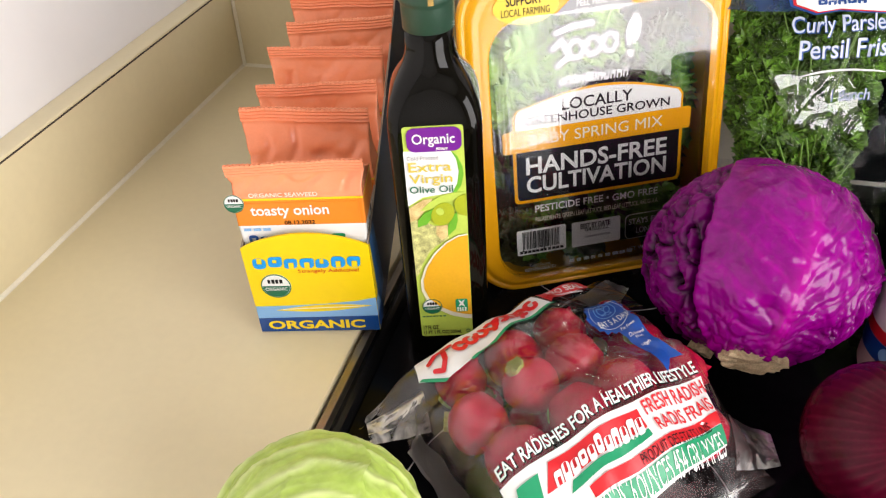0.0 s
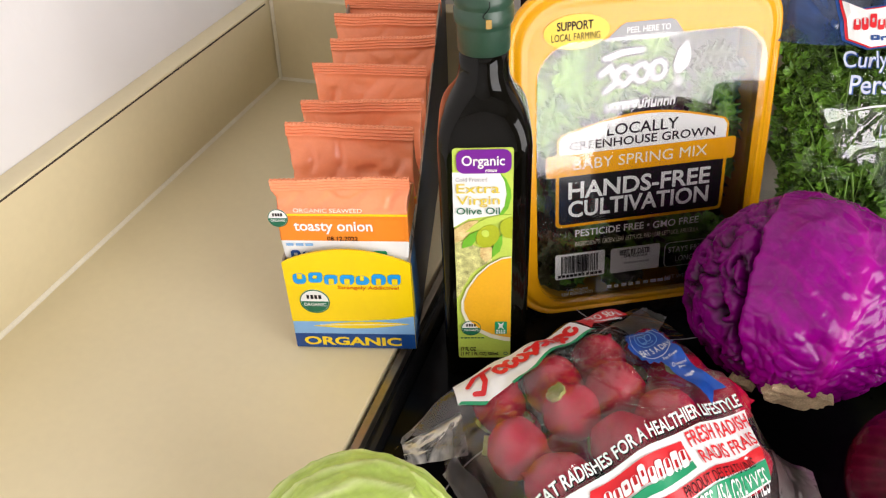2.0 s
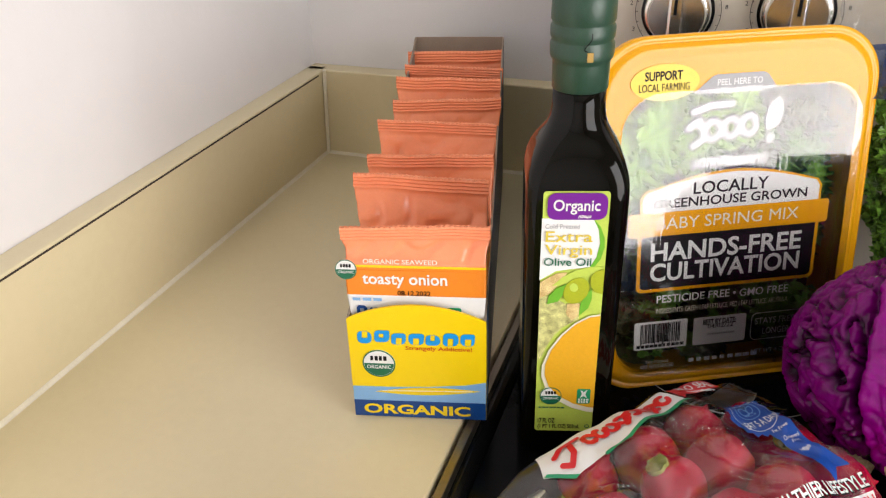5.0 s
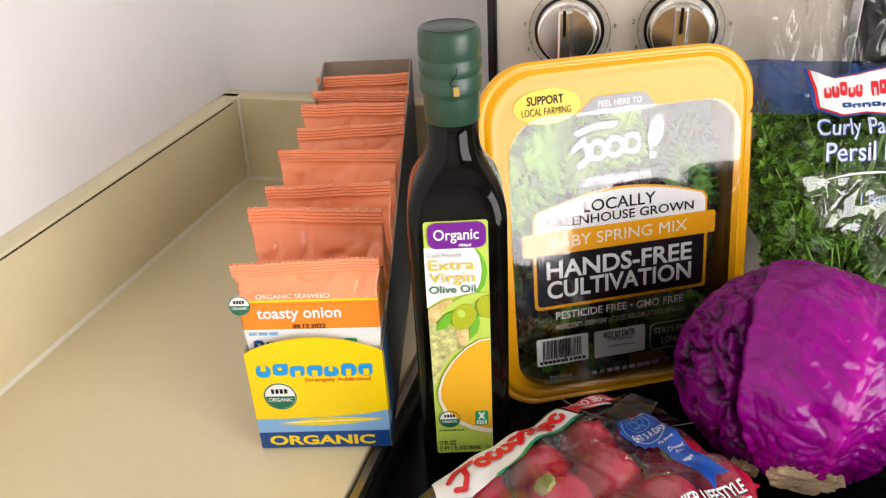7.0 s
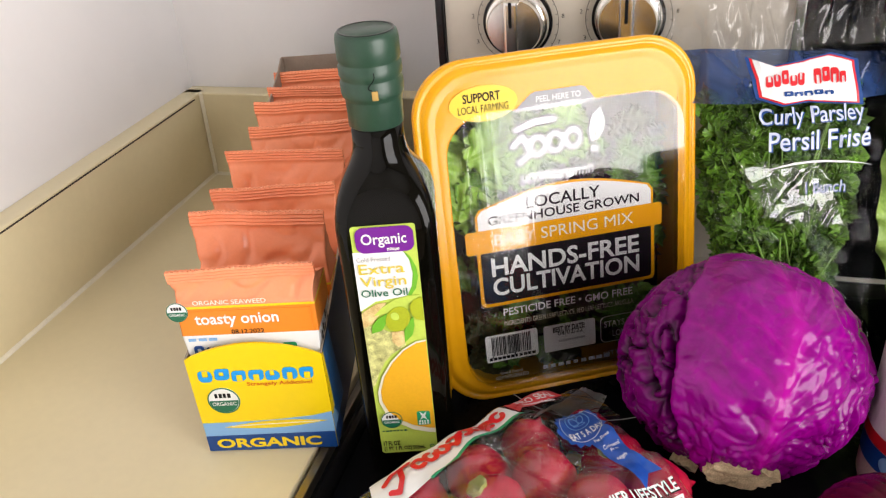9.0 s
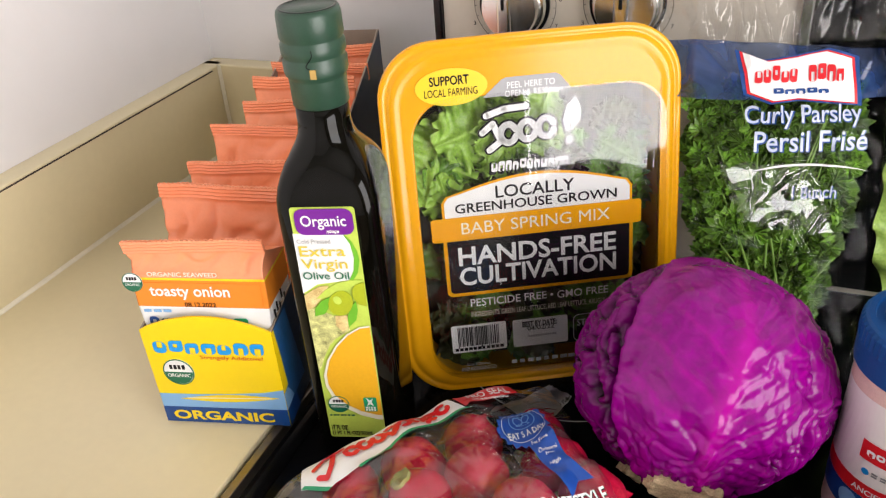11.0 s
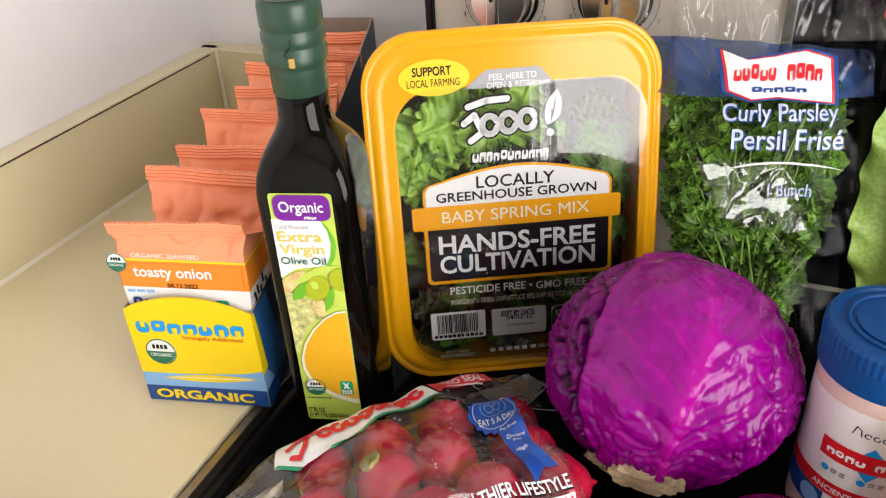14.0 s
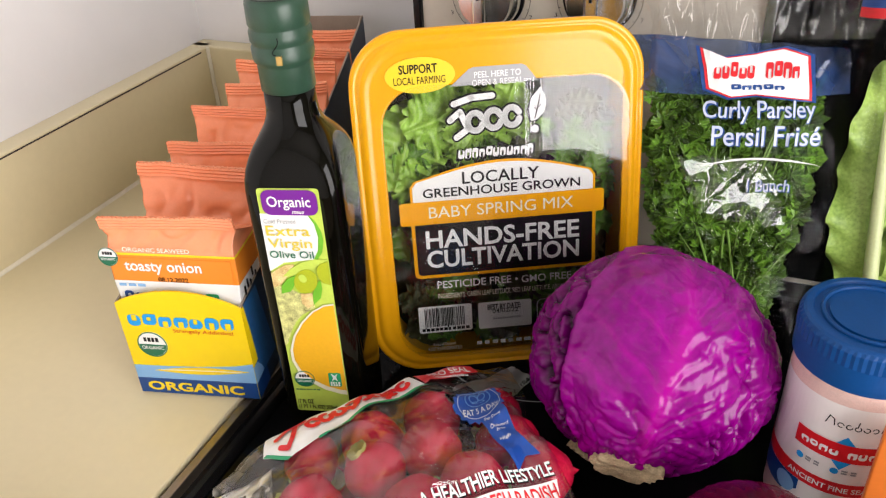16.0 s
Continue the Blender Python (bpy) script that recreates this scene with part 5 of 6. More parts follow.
def red_fold(a, b, d):
    rib = 0.20 + 0.10 * b + 0.05 * math.sin(2.2 * b)
    u = a - rib
    h = 0.0024 * noise.noise(d * 2.4) + 0.0023 * noise.noise(d * 5.5)
    main = ridge(u, 0.075) * min(1, max(0, 1.05 - b * 0.55))
    # side veins: narrow raised lines with the blade of the leaf swelling between them
    sway = 0.22 * noise.noise(Vector((u * 2.2, b * 2.2, 5))) + 0.07 * noise.noise(Vector((u * 7, b * 7, 2)))
    lift, count = (0.98, 4.3) if u > 0 else (0.80, 2.9)
    t = ((b + 0.9 - lift * abs(u) ** 0.60) * count + sway) % 1.0
    fade = min(1, abs(u) * 7) * max(0.0, 1 - abs(u) / 1.15) * max(0.0, min(1, 1.35 - b))
    vein = ridge(t - 0.5, 0.075) * fade
    swell = math.sin(math.pi * ((t + 0.5) % 1.0)) ** 0.8 * fade
    t2 = ((b + 0.7 - 0.85 * abs(u) ** 0.75) * count * 2.7 + 2.2 * sway) % 1.0
    small = ridge(t2 - 0.5, 0.13) * fade
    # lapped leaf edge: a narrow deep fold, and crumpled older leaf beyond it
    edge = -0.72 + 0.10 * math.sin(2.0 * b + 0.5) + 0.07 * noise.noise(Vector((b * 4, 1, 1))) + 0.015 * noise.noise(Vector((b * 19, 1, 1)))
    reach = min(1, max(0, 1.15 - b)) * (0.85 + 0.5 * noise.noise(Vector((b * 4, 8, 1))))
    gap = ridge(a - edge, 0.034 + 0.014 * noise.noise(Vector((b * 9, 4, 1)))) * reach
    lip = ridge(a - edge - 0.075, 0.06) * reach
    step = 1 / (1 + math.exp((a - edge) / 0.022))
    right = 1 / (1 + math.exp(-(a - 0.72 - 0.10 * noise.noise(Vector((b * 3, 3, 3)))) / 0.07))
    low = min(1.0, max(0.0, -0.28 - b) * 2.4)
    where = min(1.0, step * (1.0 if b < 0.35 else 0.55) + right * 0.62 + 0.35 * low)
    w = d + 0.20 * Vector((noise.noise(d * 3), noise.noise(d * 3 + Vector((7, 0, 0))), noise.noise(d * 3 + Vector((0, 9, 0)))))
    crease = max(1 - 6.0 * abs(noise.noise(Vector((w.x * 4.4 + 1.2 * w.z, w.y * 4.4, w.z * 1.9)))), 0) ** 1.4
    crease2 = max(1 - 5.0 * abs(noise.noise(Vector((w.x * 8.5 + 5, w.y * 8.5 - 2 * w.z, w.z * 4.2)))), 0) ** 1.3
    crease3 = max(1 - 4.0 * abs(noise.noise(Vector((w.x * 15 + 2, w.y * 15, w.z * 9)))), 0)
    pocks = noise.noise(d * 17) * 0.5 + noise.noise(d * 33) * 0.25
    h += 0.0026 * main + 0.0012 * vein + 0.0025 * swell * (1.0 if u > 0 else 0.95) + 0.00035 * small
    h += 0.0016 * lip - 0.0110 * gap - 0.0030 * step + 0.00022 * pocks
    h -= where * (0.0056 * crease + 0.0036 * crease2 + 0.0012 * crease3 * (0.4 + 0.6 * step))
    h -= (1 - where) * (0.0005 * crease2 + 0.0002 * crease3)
    # Shade of folds and creases painted into the colour; older leaf darker purple too.
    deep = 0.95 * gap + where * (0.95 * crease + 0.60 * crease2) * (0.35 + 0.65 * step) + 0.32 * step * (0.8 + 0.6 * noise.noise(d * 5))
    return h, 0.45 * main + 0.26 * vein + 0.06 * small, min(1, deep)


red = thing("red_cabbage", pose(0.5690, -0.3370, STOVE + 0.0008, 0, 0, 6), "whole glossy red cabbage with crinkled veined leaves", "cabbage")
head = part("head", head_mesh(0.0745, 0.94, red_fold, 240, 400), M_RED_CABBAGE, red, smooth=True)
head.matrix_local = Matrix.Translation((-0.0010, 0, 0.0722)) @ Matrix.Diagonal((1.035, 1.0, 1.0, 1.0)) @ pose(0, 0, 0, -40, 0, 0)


def ragged_disc(r, h, seed, n=40, sx=1.0):
    """A rough cut stump: an uneven disc with a torn edge."""
    rows, v = [0.0, 0.45, 0.8, 1.0, 1.0], []
    for i, q in enumerate(rows):
        for k in range(n):
            a = 2 * math.pi * k / n
            w = 1 + 0.22 * noise.noise(Vector((math.cos(a) * 2, math.sin(a) * 2, seed))) + 0.10 * noise.noise(Vector((math.cos(a) * 7, math.sin(a) * 7, seed)))
            z = h * (0.6 + 0.5 * noise.noise(Vector((q * 3 * math.cos(a), q * 3 * math.sin(a), seed + 3)))) if i < 4 else -0.004
            v.append((r * q * w * math.cos(a) * sx, r * q * w * math.sin(a), z))
    return mesh_of(v, grid_faces(len(rows), n, True))


stump = part("stump", ragged_disc(0.0122, 0.0040, 2.0, 64, sx=1.60), M_STUMP, red, "dry beige cut stump")
to = Vector((-0.006, -0.0625, 0.0465 - 0.0735)).normalized()
stump.matrix_local = Matrix.Translation(Vector((0, 0, 0.0735)) + to * 0.0722) @ Vector((to.x, to.y, to.z + 0.12)).to_track_quat("Z", "Y").to_matrix().to_4x4()
flake = part("dry_leaf_edge", ragged_disc(0.0055, 0.002, 6.0, sx=1.5), M_STUMP, red, "dry torn leaf edge")
to2 = Vector((-0.036, -0.050, 0.030 - 0.0735)).normalized()
flake.matrix_local = Matrix.Translation(Vector((0, 0, 0.0735)) + to2 * 0.0722) @ to2.to_track_quat("Z", "Y").to_matrix().to_4x4()


GREEN_AXIS = Vector((0.35, -0.60, 0.45)).normalized()


def green_fold(a, b, d):
    h = 0.0022 * noise.noise(d * 2.2) + 0.0009 * noise.noise(d * 6)
    ring = math.acos(max(-1.0, min(1.0, d.dot(GREEN_AXIS)))) * 3.6 + 0.45 * noise.noise(d * 1.7) + 0.10 * noise.noise(d * 5)
    vein = (0.5 + 0.5 * math.cos(2 * math.pi * ring)) ** 7
    fine_ring = (0.5 + 0.5 * math.cos(2 * math.pi * ring * 3.3 + 5 * noise.noise(d * 3))) ** 4
    edge = ridge(d.x * 0.5 + d.z - 0.93 + 0.06 * noise.noise(d * 7), 0.018)
    h += 0.0013 * vein + 0.0003 * fine_ring + 0.0010 * edge + 0.0006 * noise.noise(d * 14)
    return h, 0.62 * vein + 0.14 * fine_ring + 0.25 * max(0.0, noise.noise(d * 1.3)), 0.30 * max(0.0, noise.noise(d * 4 + Vector((3, 1, 0))))


green = thing("green_cabbage", pose(0.3520, -0.5930, STOVE + 0.0008), "whole pale green cabbage with smooth veined leaves", "cabbage")
head = part("head", head_mesh(0.0555, 0.96, green_fold, 120, 200), M_GREEN_VEINED, green, smooth=True)
head.matrix_local = Matrix.Translation((0, 0, 0.0540))
mid = Vector((-0.30, -0.25, 0.92)).normalized()
across = mid.orthogonal().normalized()
along = mid.cross(across)
v, vein, deep = [], [], []
for i in range(36):
    for j in range(120):
        t = 2 * math.pi * j / 120
        reach = 0.92 + 0.13 * math.sin(2 * t + 1) + 0.06 * math.sin(5 * t) + 0.03 * math.sin(13 * t + 2)
        k = reach * (0.004 + 0.996 * i / 35)
        d = (mid * math.cos(k) + (across * math.cos(t) + along * math.sin(t)) * math.sin(k)).normalized()
        h, ve, de = green_fold(0, 0, d)
        v.append(tuple(Vector((d.x, d.y, d.z * 0.96)) * (0.0555 + h + 0.0008 + 0.0014 * (i / 35) ** 8)))
        vein.append(ve)
        deep.append(de)
me = mesh_of(v, grid_faces(36, 120, True))
set_mask(me, "vein", np.array(vein))
set_mask(me, "deep", np.array(deep))
part("outer_leaf", me, M_GREEN_VEINED, green, "pale veined outer leaf", smooth=True).matrix_local = Matrix.Translation((0, 0, 0.0540))


def onion_fold(a, b, d):
    lines = (0.5 + 0.5 * math.cos(46 * a + 1.5 * noise.noise(d * 3))) ** 3
    neck = max(0.0, b - 1.1)
    return 0.0004 * lines - 0.004 * neck + 0.006 * max(0, b - 1.38) * 6, 0.55 * lines * (0.5 + 0.5 * noise.noise(d * 4)), 0.5 * max(0, noise.noise(d * 2.2))


onion = thing("red_onion", pose(0.6420, -0.4520, STOVE + 0.0006), "whole shiny red onion with fine dark streaks", "onion")
bulb = part("bulb", head_mesh(0.0460, 0.93, onion_fold, 60, 180), M_ONION, onion, smooth=True)
bulb.matrix_local = Matrix.Translation((0, 0, 0.0440)) @ pose(0, 0, 0, 35, 20, 0)

# ---- bag of radishes ----
RAD_M = Matrix.Translation((0.455, -0.455, STOVE)) @ Euler((0, 0, radians(45))).to_matrix().to_4x4()
rng = random.Random(17)
RAD = []
for row in range(4):
    for col in range(4):
        p = -0.060 + 0.041 * col + 0.012 * (row % 2) + rng.uniform(-0.004, 0.004)
        q = -0.062 + 0.0345 * row + rng.uniform(-0.003, 0.003)
        r = rng.uniform(0.0175, 0.0212)
        top = 0.0745 - 0.016 * (p / 0.075) ** 2 - 0.024 * (max(0.0, -0.012 - q) / 0.070) ** 2 - 0.012 * max(0.0, q) / 0.045 + 0.06 * p * (q < 0) - 0.009 * (row == 0)
        RAD.append((p, q, top - r, r))
        if (row + col) % 2:
            RAD.append((p * 0.85, q * 0.8, r + 0.001, r * 0.95))
PROP = [(-0.066, 0.054, 0.049, 0.026), (-0.035, 0.057, 0.052, 0.026), (-0.005, 0.061, 0.053, 0.026), (0.028, 0.067, 0.052, 0.026), (0.060, 0.076, 0.044, 0.026), (0.095, 0.082, 0.024, 0.03), (-0.095, 0.054, 0.032, 0.02)]


def bag_top(p, q):
    """Height of the film over the radishes, and over the folded top of the bag that stands up behind them."""
    s = 0.0
    for x, y, z, r in RAD:
        d2 = (p - x) ** 2 + (q - y) ** 2
        s += ((z + r + 0.0012) * math.exp(-d2 / (2.9 * r) ** 2)) ** 9
        if d2 < (r + 0.001) ** 2:
            s = max(s, (z + math.sqrt((r + 0.001) ** 2 - d2) + 0.0022) ** 9)
    for x, y, z, w in PROP:
        s += (z * math.exp(-((p - x) ** 2 + (q - y) ** 2) / (1.6 * w) ** 2)) ** 9
    folds = max(0.0, 1 - 6 * abs(noise.noise(Vector((p * 16 + q * 10, q * 22 - p * 8, 7.0))))) * 0.0030 + max(0.0, 1 - 5 * abs(noise.noise(Vector((p * 40 - q * 26, q * 30, 2.0))))) * 0.0015
    return s ** (1 / 9) + 0.0016 * noise.noise(Vector((p * 45, q * 45, 1.0))) + folds * (0.25 if q < -0.035 or q > 0.042 else 1.0)


def make_radish(p, q, z, r, seed):
    rng = random.Random(seed)
    ob = thing("radish", RAD_M @ Matrix.Translation((p, q, z)) @ pose(0, 0, 0, rng.uniform(-30, 30) if seed % 3 == 0 else rng.uniform(80, 150), rng.uniform(-22, 22), rng.uniform(0, 360)), "round red radish with a trimmed crown", "radish", "radishes in the bag")
    v = []
    for i in range(26):
        b = math.pi * (i / 25 - 0.5)
        for j in range(40):
            a = 2 * math.pi * j / 40
            d = Vector((math.cos(b) * math.cos(a), math.cos(b) * math.sin(a), math.sin(b)))
            k = r * (1 + 0.10 * noise.noise(d * 1.4 + Vector((seed, 0, 0))) + 0.02 * noise.noise(d * 6 + Vector((0, seed, 0)))) * (0.96 if i not in (0,) else 1.12)
            v.append(tuple(d * k))
    part("skin", mesh_of(v, grid_faces(26, 40, True)), M_RADISH, ob, smooth=True)
    part("crown", ragged_disc(0.0062, 0.0026, seed, 24), M_RADISH_TOP, ob, "pale green trimmed crown").matrix_local = Matrix.Translation((0, 0, r * 0.955))
    return ob


for k, one in enumerate(RAD):
    make_radish(*one, k + 2)

sack = thing("radish_bag", RAD_M, "clear printed plastic bag of red radishes lying on the cooktop", "plastic bag")


def sack_height(p, q):
    """Film over the radishes, falling to the cooktop at the bag's edges."""
    back = 0.0735 + 0.132 * (p + 0.070)
    f = 1 / (1 + math.exp((abs(p + 0.002) / (0.088 if q < 0.03 else 0.118) - 1) / 0.035))
    f *= 1 / (1 + math.exp((q - back) / 0.0016)) / (1 + math.exp((-0.090 - q) / 0.004))
    return 0.0015 + (bag_top(p, q) - 0.0015) * f


def sheet(p0, p1, q0, q1, n, m, off, warp=None):
    v = []
    for i in range(m):
        for j in range(n):
            p, q = p0 + (p1 - p0) * j / (n - 1), q0 + (q1 - q0) * i / (m - 1)
            if warp:
                p, q = warp(p, q)
            v.append((p, q, sack_height(p, q) + off))
    return mesh_of(v, grid_faces(m, n))


def sack_warp(p, q):
    """The upper corners of the bag run out into tails."""
    if q > 0.02:
        k = (q - 0.02) / 0.08
        p *= 1 + (0.28 if p < 0 else 0.34) * k ** 1.5
        q += 0.10 * p * k
    return p, q


film2 = part("film", sheet(-0.092, 0.092, -0.100, 0.084, 190, 190, 0.0, sack_warp), M_BAG_RADISH, sack, "clear crinkled film", smooth=True)
film2.visible_shadow = False


def drape(ob, off):
    """Lays a flat print, drawn with (p, 0, q), onto the bag."""
    me = ob.data
    for v in me.vertices:
        p, q = v.co.x, v.co.z
        if q < -0.0403:
            q += 0.0045
        elif p > 0.0322 and q < 0.050:
            p, q = p + 0.008 + (q - 0.0255) * 0.30, q + 0.002
        elif q > 0.0395 and p < 0.040:
            q -= 0.0045
        v.co = Vector((p, q, sack_height(p, q) + off))
    me.update()
    return ob


def print_on(name, pts, mat, off, label="", step=0.006):
    bm = bmesh.new()
    f = bm.faces.new([bm.verts.new((x, 0, z)) for x, z in pts])
    bmesh.ops.triangulate(bm, faces=[f])
    for _ in range(4):
        long = [e for e in bm.edges if e.calc_length() > step]
        if long:
            bmesh.ops.subdivide_edges(bm, edges=long, cuts=1)
            bmesh.ops.triangulate(bm, faces=[q for q in bm.faces if len(q.verts) > 3])
    return drape(part(name, bm, mat, film2, label, smooth=True), off)


def say(body, mat, x0, z0, x1, z1, off, weight=0.0, slant=0.0):
    return drape(words(body, mat, film2, x0, z0, x1, z1, 0, weight, slant), off)


# upper label with the mark
print_on("upper_label", [(-0.073, 0.0535), (-0.068, 0.0705), (-0.040, 0.0735), (0.0, 0.0770), (0.030, 0.0800), (0.036, 0.0620), (0.020, 0.0585), (0.000, 0.0545), (-0.020, 0.0470), (-0.040, 0.0420), (-0.060, 0.0410)], M_INK_WHITE, 0.0008, "white printed label with a green edge")
print_on("green_edge", [(0.036, 0.0630), (0.020, 0.0595), (0.000, 0.0555), (-0.020, 0.0480), (-0.040, 0.0430), (-0.040, 0.0405), (-0.020, 0.0452), (0.000, 0.0528), (0.020, 0.0568), (0.037, 0.0600)], M_INK_GREEN, 0.0014)
print_on("green_edge", [(-0.073, 0.0535), (-0.0705, 0.0535), (-0.0575, 0.0408), (-0.0605, 0.0402)], M_INK_GREEN, 0.0014)
print_on("red_label", [(0.036, 0.0640), (0.033, 0.0790), (0.078, 0.0850), (0.079, 0.0730)], M_INK_RED, 0.0014, "small red printed label")
say("PRO SEAL", M_INK_WHITE, 0.043, 0.0720, 0.073, 0.0785, 0.0022, 0.015)
drape(blob_mark(M_INK_WHITE, film2, 0.044, 0.0675, 0.070, 0.0700, 0, 9, 0, 3), 0.0022)
LOOP = [[(-0.063, 0.0585), (-0.056, 0.0640), (-0.044, 0.0650)], [(-0.050, 0.0640), (-0.053, 0.0540), (-0.058, 0.0475), (-0.062, 0.0510)]]
LOOP += [[(-0.040 + 0.0088 * k + 0.0036 * math.cos(a), 0.0580 + 0.00150 * k + 0.0042 * math.sin(a)) for a in np.linspace(0.5 + k, 5.6 + k, 10)] for k in range(8)]
LOOP += [[(-0.014, 0.0560), (-0.009, 0.0665)], [(0.009, 0.0590), (0.014, 0.0690)]]
drape(brush_mark(LOOP, M_INK_RED, film2, 0, 0.0017), 0.0020)
# rosette and ribbon
print_on("rosette", [(0.0505 + (0.0165 + 0.0012 * math.cos(18 * a)) * math.cos(a), 0.0255 + (0.0200 + 0.0014 * math.cos(18 * a)) * math.sin(a)) for a in np.linspace(0, 2 * math.pi, 73)[:-1]], M_ROSETTE, 0.0008, "blue printed rosette with a ribbon")
drape(ring_decal("rosette_ring", oval(0.0505, 0.0255, 0.0142, 0.0172), oval(0.0505, 0.0255, 0.0137, 0.0166), 0, M_INK_WHITE, film2), 0.0016)
say("EAT 5 A DAY", M_INK_WHITE, 0.0390, 0.0130, 0.0625, 0.0200, 0.0018, 0.02)
drape(ring_decal("rosette_ring", oval(0.0505, 0.0310, 0.0088, 0.0088), oval(0.0505, 0.0310, 0.0080, 0.0080), 0, M_INK_SKY, film2), 0.0016)
for cx, cz, rx, rz, turn in ((0.0478, 0.0310, 0.0030, 0.0046, 20), (0.0530, 0.0320, 0.0026, 0.0040, -25), (0.0505, 0.0272, 0.0046, 0.0015, 0), (0.0505, 0.0362, 0.0022, 0.0018, 0)):
    drape(ring_decal("fruit_print", oval(cx, cz, rx, rz, 24, turn), oval(cx, cz, rx * 0.72, rz * 0.76, 24, turn), 0, M_INK_SKY, film2), 0.0017)
print_on("ribbon", [(0.0470, 0.0130), (0.0650, 0.0140), (0.0690, -0.0150), (0.0790, -0.0330), (0.0700, -0.0310), (0.0640, -0.0395), (0.0560, -0.0180)], M_ROSETTE, 0.0008)
for body, x0, z0, x1, z1 in (("Fat Free", 0.0510, 0.0040, 0.0610, 0.0068), ("Cholesterol", 0.0535, -0.0040, 0.0648, -0.0012), ("Free", 0.0570, -0.0076, 0.0622, -0.0052), ("High", 0.0575, -0.0158, 0.0640, -0.0126)):
    say(body, M_INK_WHITE, x0, z0, x1, z1, 0.0018, 0.012)
# lower label
say("EAT RADISHES FOR A HEALTHIER LIFESTYLE", M_INK_BLACK, -0.0706, -0.0484, 0.0720, -0.0406, 0.0010, 0.05)
say("EAT RADISHES FOR A HEALTHIER LIFESTYLE", M_INK_WHITE, -0.0710, -0.0478, 0.0715, -0.0408, 0.0014, 0.02)
print_on("lower_label", [(-0.073, -0.0950), (0.062, -0.0860), (0.0715, -0.0500), (-0.073, -0.0500)], M_INK_WHITE, 0.0008, "white, red and green printed label")
say("FRESH RADISH", M_INK_RED, 0.0220, -0.0590, 0.0690, -0.0515, 0.0016, 0.012)
say("RADIS FRAIS", M_INK_RED, 0.0240, -0.0690, 0.0660, -0.0615, 0.0016, 0.012)
print_on("red_stripe", [(-0.030, -0.0800), (0.0645, -0.0765), (0.0660, -0.0705), (-0.030, -0.0740)], M_INK_RED, 0.0014)
print_on("green_stripe", [(-0.060, -0.0925), (0.0625, -0.0855), (0.0645, -0.0770), (-0.060, -0.0830)], M_INK_GREEN, 0.0014)
say("POIDS 16 OUNCES 454 GRAMMES", M_INK_WHITE, -0.0300, -0.0895, 0.0600, -0.0800, 0.0022, 0.0)
say("PRODUIT DES ETATS UNIS", M_INK_BLACK, 0.0050, -0.0785, 0.0560, -0.0735, 0.0022, 0.0)
print_on("brand_panel", [(-0.052, -0.0660), (0.018, -0.0640), (0.018, -0.0540), (-0.044, -0.0540)], M_INK_RED, 0.0014)
print_on("brand_panel", [(-0.040, -0.0720), (0.018, -0.0690), (0.018, -0.0650), (-0.036, -0.0670)], M_INK_GREEN, 0.0016)
drape(blob_mark(M_INK_WHITE, film2, -0.046, -0.0665, 0.016, -0.0560, 0, 11, 0.2, 31), 0.0024)
print_on("brand_panel", [(-0.070, -0.0700), (-0.056, -0.0700), (-0.052, -0.0560), (-0.066, -0.0560)], M_INK_GREEN, 0.0018)
# seam fin on one side and the crumpled tails
v = []
for i in range(30):
    for j in range(6):
        q = -0.075 + 0.115 * i / 29
        v.append((-0.082 - 0.0016 * j + 0.002 * noise.noise(Vector((q * 60, j, 0))), q, 0.026 * (1 - j / 5) ** 1.2 * (0.6 + 0.4 * math.sin(math.pi * i / 29)) + 0.002))
part("seam_fin", mesh_of(v, grid_faces(30, 6)), M_BAG_EDGE, sack, "milky gathered side seam", smooth=True)
for (p0, q0), (p1, q1), w in (((-0.070, 0.050), (-0.108, 0.061), 0.017), ((0.070, 0.068), (0.122, 0.090), 0.018), ((0.078, -0.070), (0.104, -0.086), 0.022)):
    v = []
    ax = Vector((p1 - p0, q1 - q0))
    nx = Vector((-ax.y, ax.x)).normalized()
    for i in range(22):
        s = i / 21
        for j in range(16):
            t = 2 * j / 15 - 1
            c = Vector((p0, q0)) + ax * s + nx * t * w * (1.0 - 0.45 * s)
            v.append((c.x, c.y, 0.004 + 0.030 * (1 - s) ** 1.3 * (1 - 0.5 * t * t) + 0.006 * s + 0.004 * abs(noise.noise(Vector((t * 4, s * 3, p0 * 50))))))
    tail = part("bag_tail", mesh_of(v, grid_faces(22, 16)), M_BAG_EDGE, sack, "crumpled clear corner of the bag", smooth=True)
    tail.visible_shadow = False

# ---- salt shaker ----
salt = thing("salt_shaker", pose(0.6820, -0.3440, STOVE + 0.0006, 0, 0, 0), "clear shaker of pink salt with a ribbed blue cap", "salt shaker")
part("jar", lathe([(0.0300, 0.0), (0.0335, 0.0015), (0.0345, 0.005), (0.0345, 0.107), (0.0338, 0.113), (0.0310, 0.116)], 72), M_SALT, salt, "jar full of pink salt", smooth=True)


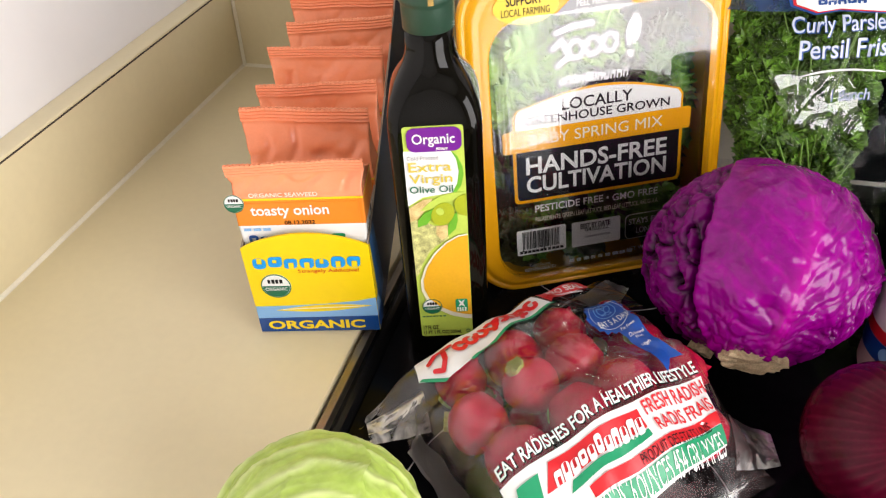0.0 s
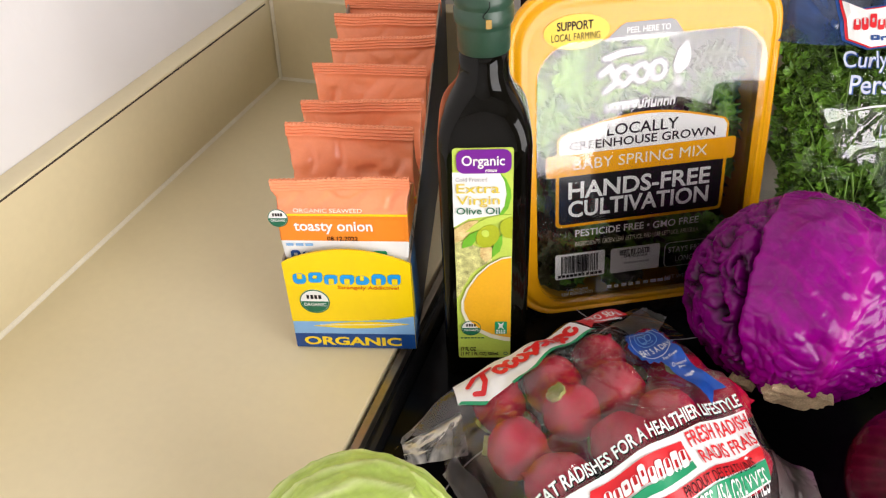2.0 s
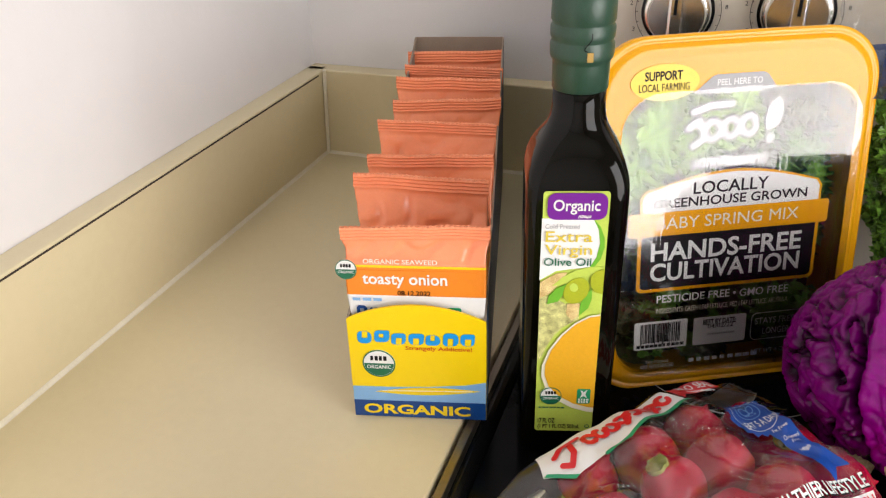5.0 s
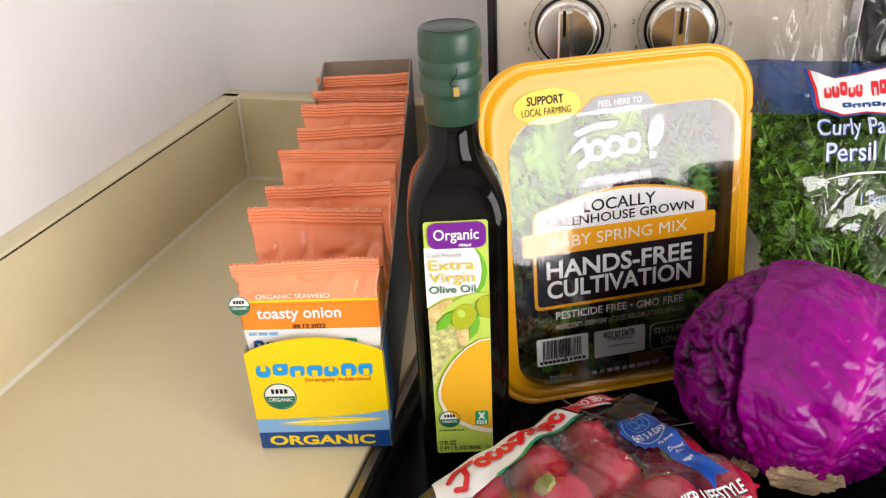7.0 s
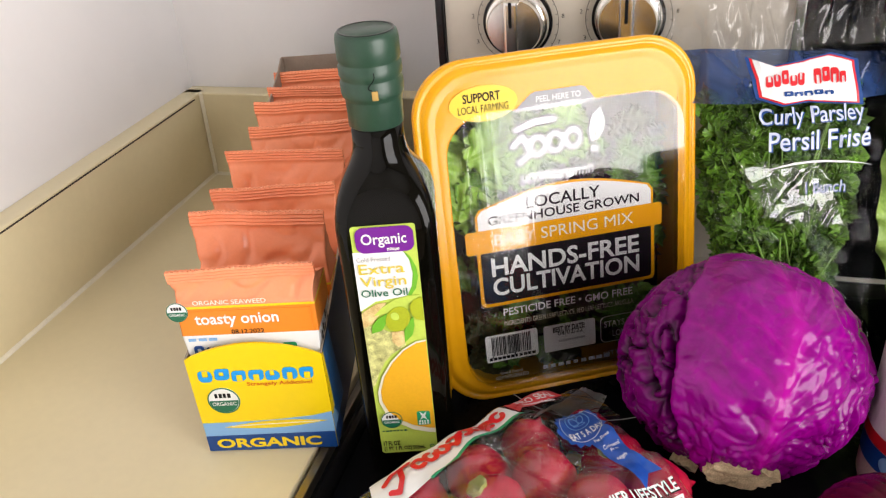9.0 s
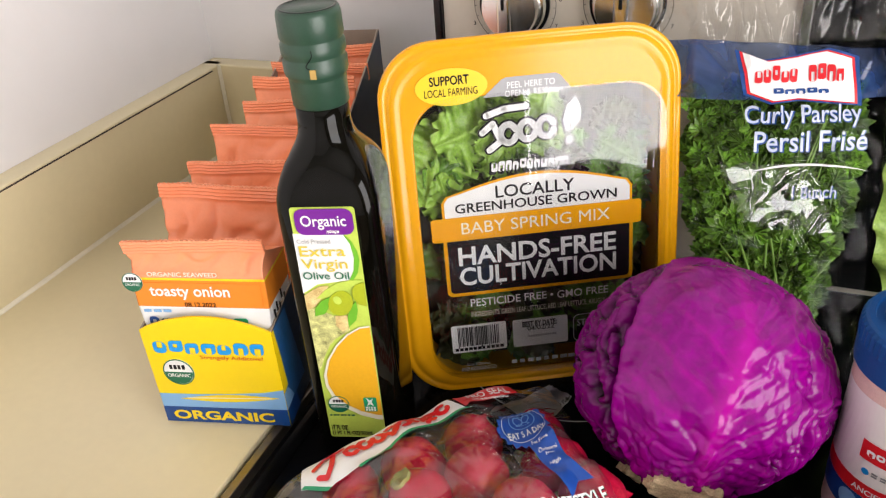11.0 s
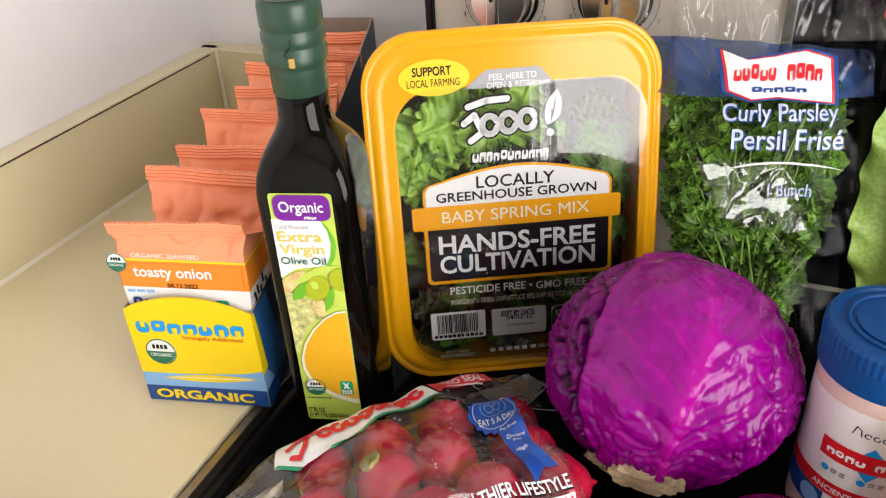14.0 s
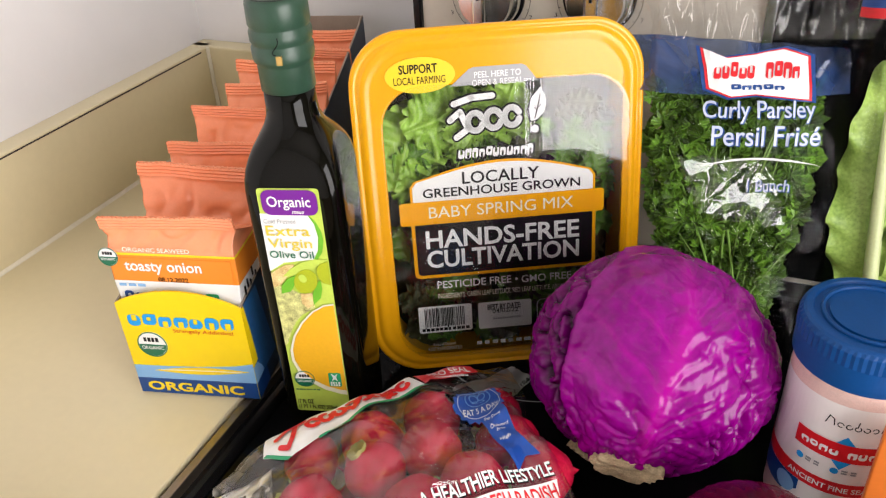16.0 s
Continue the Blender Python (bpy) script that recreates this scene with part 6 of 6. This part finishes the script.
def wrap(name, pts, r, mat, parent, label="", step=0.004):
    """A label bent round the jar: pts are (arc length, height), zero facing -y."""
    bm = bmesh.new()
    f = bm.faces.new([bm.verts.new((x, 0, z)) for x, z in pts])
    bmesh.ops.triangulate(bm, faces=[f])
    for _ in range(5):
        long = [e for e in bm.edges if abs(e.verts[0].co.x - e.verts[1].co.x) > step]
        if long:
            bmesh.ops.subdivide_edges(bm, edges=long, cuts=1)
            bmesh.ops.triangulate(bm, faces=[q for q in bm.faces if len(q.verts) > 3])
    ob = part(name, bm, mat, parent, label)
    return bend(ob, r)


def bend(ob, r):
    for v in ob.data.vertices:
        a = v.co.x / 0.0347
        v.co = Vector((r * math.sin(a), -r * math.cos(a), v.co.z + 0.0125))
    ob.data.update()
    return ob


lab = wrap("label", [(-0.075, 0.010), (0.075, 0.010), (0.075, 0.086)] + [(0.075 * (1 - 2 * s), 0.086 + 0.004 * math.sin(math.pi * s)) for s in np.linspace(0.1, 0.9, 9)] + [(-0.075, 0.086)], 0.0347, M_SALT_LABEL, salt, "white printed label")
SX = -0.0020
SCRIPT = [[(-0.0125, 0.0755), (-0.0110, 0.0810), (-0.0085, 0.0795), (-0.0080, 0.0755)]] + [[(-0.005 + 0.0042 * k + 0.0015 * math.cos(a), 0.0770 + 0.0015 * math.sin(a)) for a in np.linspace(0.3 + k, 5.2 + k, 9)] for k in range(5)] + [[(0.0030, 0.0780), (0.0034, 0.0815)], [(0.0150, 0.0760), (0.0165, 0.0820)]]
bend(brush_mark([[(SX + x, z) for x, z in line] for line in SCRIPT], M_INK_BLACK, lab, 0, 0.00030), 0.0350)
wrap("diamond", [(SX, 0.0455), (SX + 0.010, 0.0580), (SX, 0.0700), (SX - 0.010, 0.0580)], 0.0350, M_INK_BLUE, lab)
wrap("red_panel", [(SX - 0.026, 0.0520), (SX + 0.026, 0.0520), (SX + 0.026, 0.0645), (SX - 0.026, 0.0645)], 0.0353, M_INK_RED, lab, "red name panel")
bend(blob_mark(M_INK_WHITE, lab, SX - 0.0225, 0.0555, SX - 0.0020, 0.0612, 0, 4, 0, 41), 0.0356)
bend(blob_mark(M_INK_WHITE, lab, SX + 0.0020, 0.0555, SX + 0.0225, 0.0612, 0, 4, 0, 42), 0.0356)
for k in (-0.021, -0.002, 0.020):
    wrap("icon", oval(SX + k, 0.0440, 0.0022, 0.0022, 16), 0.0350, M_INK_BLUE, lab)
    bend(bars(M_INK_GREY, lab, SX + k + 0.0035, 0.0425, SX + k + 0.013, 0.0460, 0, 2, 2, 4), 0.0350)
wrap("red_band", [(-0.075, 0.0260), (0.075, 0.0260), (0.075, 0.0355), (-0.075, 0.0355)], 0.0350, M_INK_RED, lab, "red band")
bend(words("ANCIENT FINE SEA SALT", M_INK_WHITE, lab, SX - 0.026, 0.0290, SX + 0.030, 0.0328, 0, 0.02), 0.0354)
wrap("blue_band", [(-0.075, 0.0102), (-0.030, 0.0102), (-0.020, 0.0180), (-0.020, 0.0258), (-0.075, 0.0258)], 0.0350, M_INK_NAVY, lab)
wrap("round_mark", oval(-0.028, 0.0185, 0.0065, 0.0065, 24), 0.0354, M_INK_SKY, lab)
v, n = [], 120
capz = [(0.0352, 0.1120), (0.0362, 0.1130), (0.0362, 0.1275), (0.0362, 0.1278), (0.0360, 0.1365), (0.0350, 0.1392), (0.0335, 0.1400), (0.0305, 0.1402), (0.0298, 0.1385), (0.0, 0.1385)]
for i, (r, z) in enumerate(capz):
    for k in range(n):
        rr = r + (0.0006 if k % 2 and i in (3, 4) else 0)
        a = 2 * math.pi * k / n
        v.append((rr * math.cos(a), rr * math.sin(a), z))
cap = part("cap", mesh_of(v, grid_faces(len(capz), n, True)), M_BLUE_CAP, salt, "blue plastic shaker cap")
rim_ring = [(0.0262, 0.1386), (0.0262, 0.1400), (0.0252, 0.1404), (0.0242, 0.1400), (0.0242, 0.1386)]
part("cap_ridge", mesh_of([(r * math.cos(2 * math.pi * k / 72), r * math.sin(2 * math.pi * k / 72), z) for r, z in rim_ring for k in range(72)], grid_faces(5, 72, True)), M_BLUE_CAP, cap, smooth=True)
flap = bmesh.new()
outline = [(0.022 * math.cos(a), 0.022 * math.sin(a)) for a in np.linspace(radians(168), radians(318), 26)] + [(0.010, -0.006), (0.002, 0.000), (-0.010, 0.0025)]
under, over = ([flap.verts.new((x, y, z)) for x, y in outline] for z in (0.1384, 0.1399))
flap.faces.new(over)
flap.faces.new(under[::-1])
for k in range(len(outline)):
    m = (k + 1) % len(outline)
    flap.faces.new((under[k], under[m], over[m], over[k]))
part("flap", flap, M_BLUE_CAP, cap, "hinged pouring flap")
bm = bmesh.new()
for k in range(7):
    x, y = 0.014 + 0.005 * math.cos(k * 0.9), 0.012 + 0.005 * math.sin(k * 0.9)
    bm.faces.new([bm.verts.new((a, b, 0.1387)) for a, b in oval(x, y, 0.0013, 0.0013, 10)])
part("shaker_holes", bm, M_INK_BLACK, cap)

# ---- romaine hearts in a bag, and a carton, at the far side ----
rom_m = Matrix.Translation((0.7350, -0.2200, STOVE + 0.0010)) @ Euler((radians(-12), radians(-2), radians(8))).to_matrix().to_4x4()
rom = thing("romaine_heart", rom_m, "pale green romaine lettuce heart with ribbed leaves", "lettuce")
rng = random.Random(3)
for k in range(9):
    v, f = leaf_mesh(rng, rng.uniform(0.215, 0.245), rng.uniform(0.024, 0.034), 0.0075, 6.5, 50, 29, 0.06)
    m = pose(-0.032 + 0.009 * k, -0.022 + 0.020 * rng.random(), 0.004, rng.uniform(-3, 3), rng.uniform(-3, 5), rng.uniform(-15, 15))
    part("leaf", scatter([(v, f, m)]), M_ROMAINE, rom, smooth=True)
    rib_v, rib_f = strand([(0, -0.002, 0.0), (0, -0.001, 0.07), (0, 0.004, 0.14), (0, 0.014, 0.19)], 0.006, 8)
    part("rib", scatter([(rib_v, rib_f, m)]), M_ROMAINE_RIB, rom, smooth=True)
rbag = thing("romaine_bag", rom_m, "clear plastic lettuce bag with a dark blue band", "plastic bag")
v = []
for i in range(50):
    h = 0.290 * i / 49
    for j in range(40):
        s = 2 * j / 39 - 1
        x = s * (0.066 + 0.003 * math.sin(h * 40))
        v.append((x, -0.036 * math.sqrt(max(0, 1 - s * s)) - 0.004 - 0.004 * noise.noise(Vector((x * 40, h * 22, 6))), h))
bf = part("front_film", mesh_of(v, grid_faces(50, 40)), M_BAG, rbag, smooth=True)
bf.visible_shadow = False
part("printed_band", mesh_of([(x * 1.01, y - 0.0008, h + 0.0) for x, y, h in v[44 * 40:]], grid_faces(6, 40)), M_INK_NAVY, rbag, "dark blue printed band", smooth=True)
part("red_edge", mesh_of([(x * 1.01, y - 0.0009, h) for x, y, h in v[43 * 40:45 * 40]], grid_faces(2, 40)), M_INK_RED, rbag, smooth=True)
carton = thing("carton", pose(0.7240, -0.3985, STOVE + 0.0005, 0, 0, -10), "small orange printed cardboard carton", "carton")
part("body", block(-0.033, -0.006, 0.0, 0.033, 0.006, 0.110, bevel=0.0012), M_CARTON, carton)
decal("carton_print", oval(0.000, 0.062, 0.020, 0.026), 0.0064, M_INK_RED, carton)
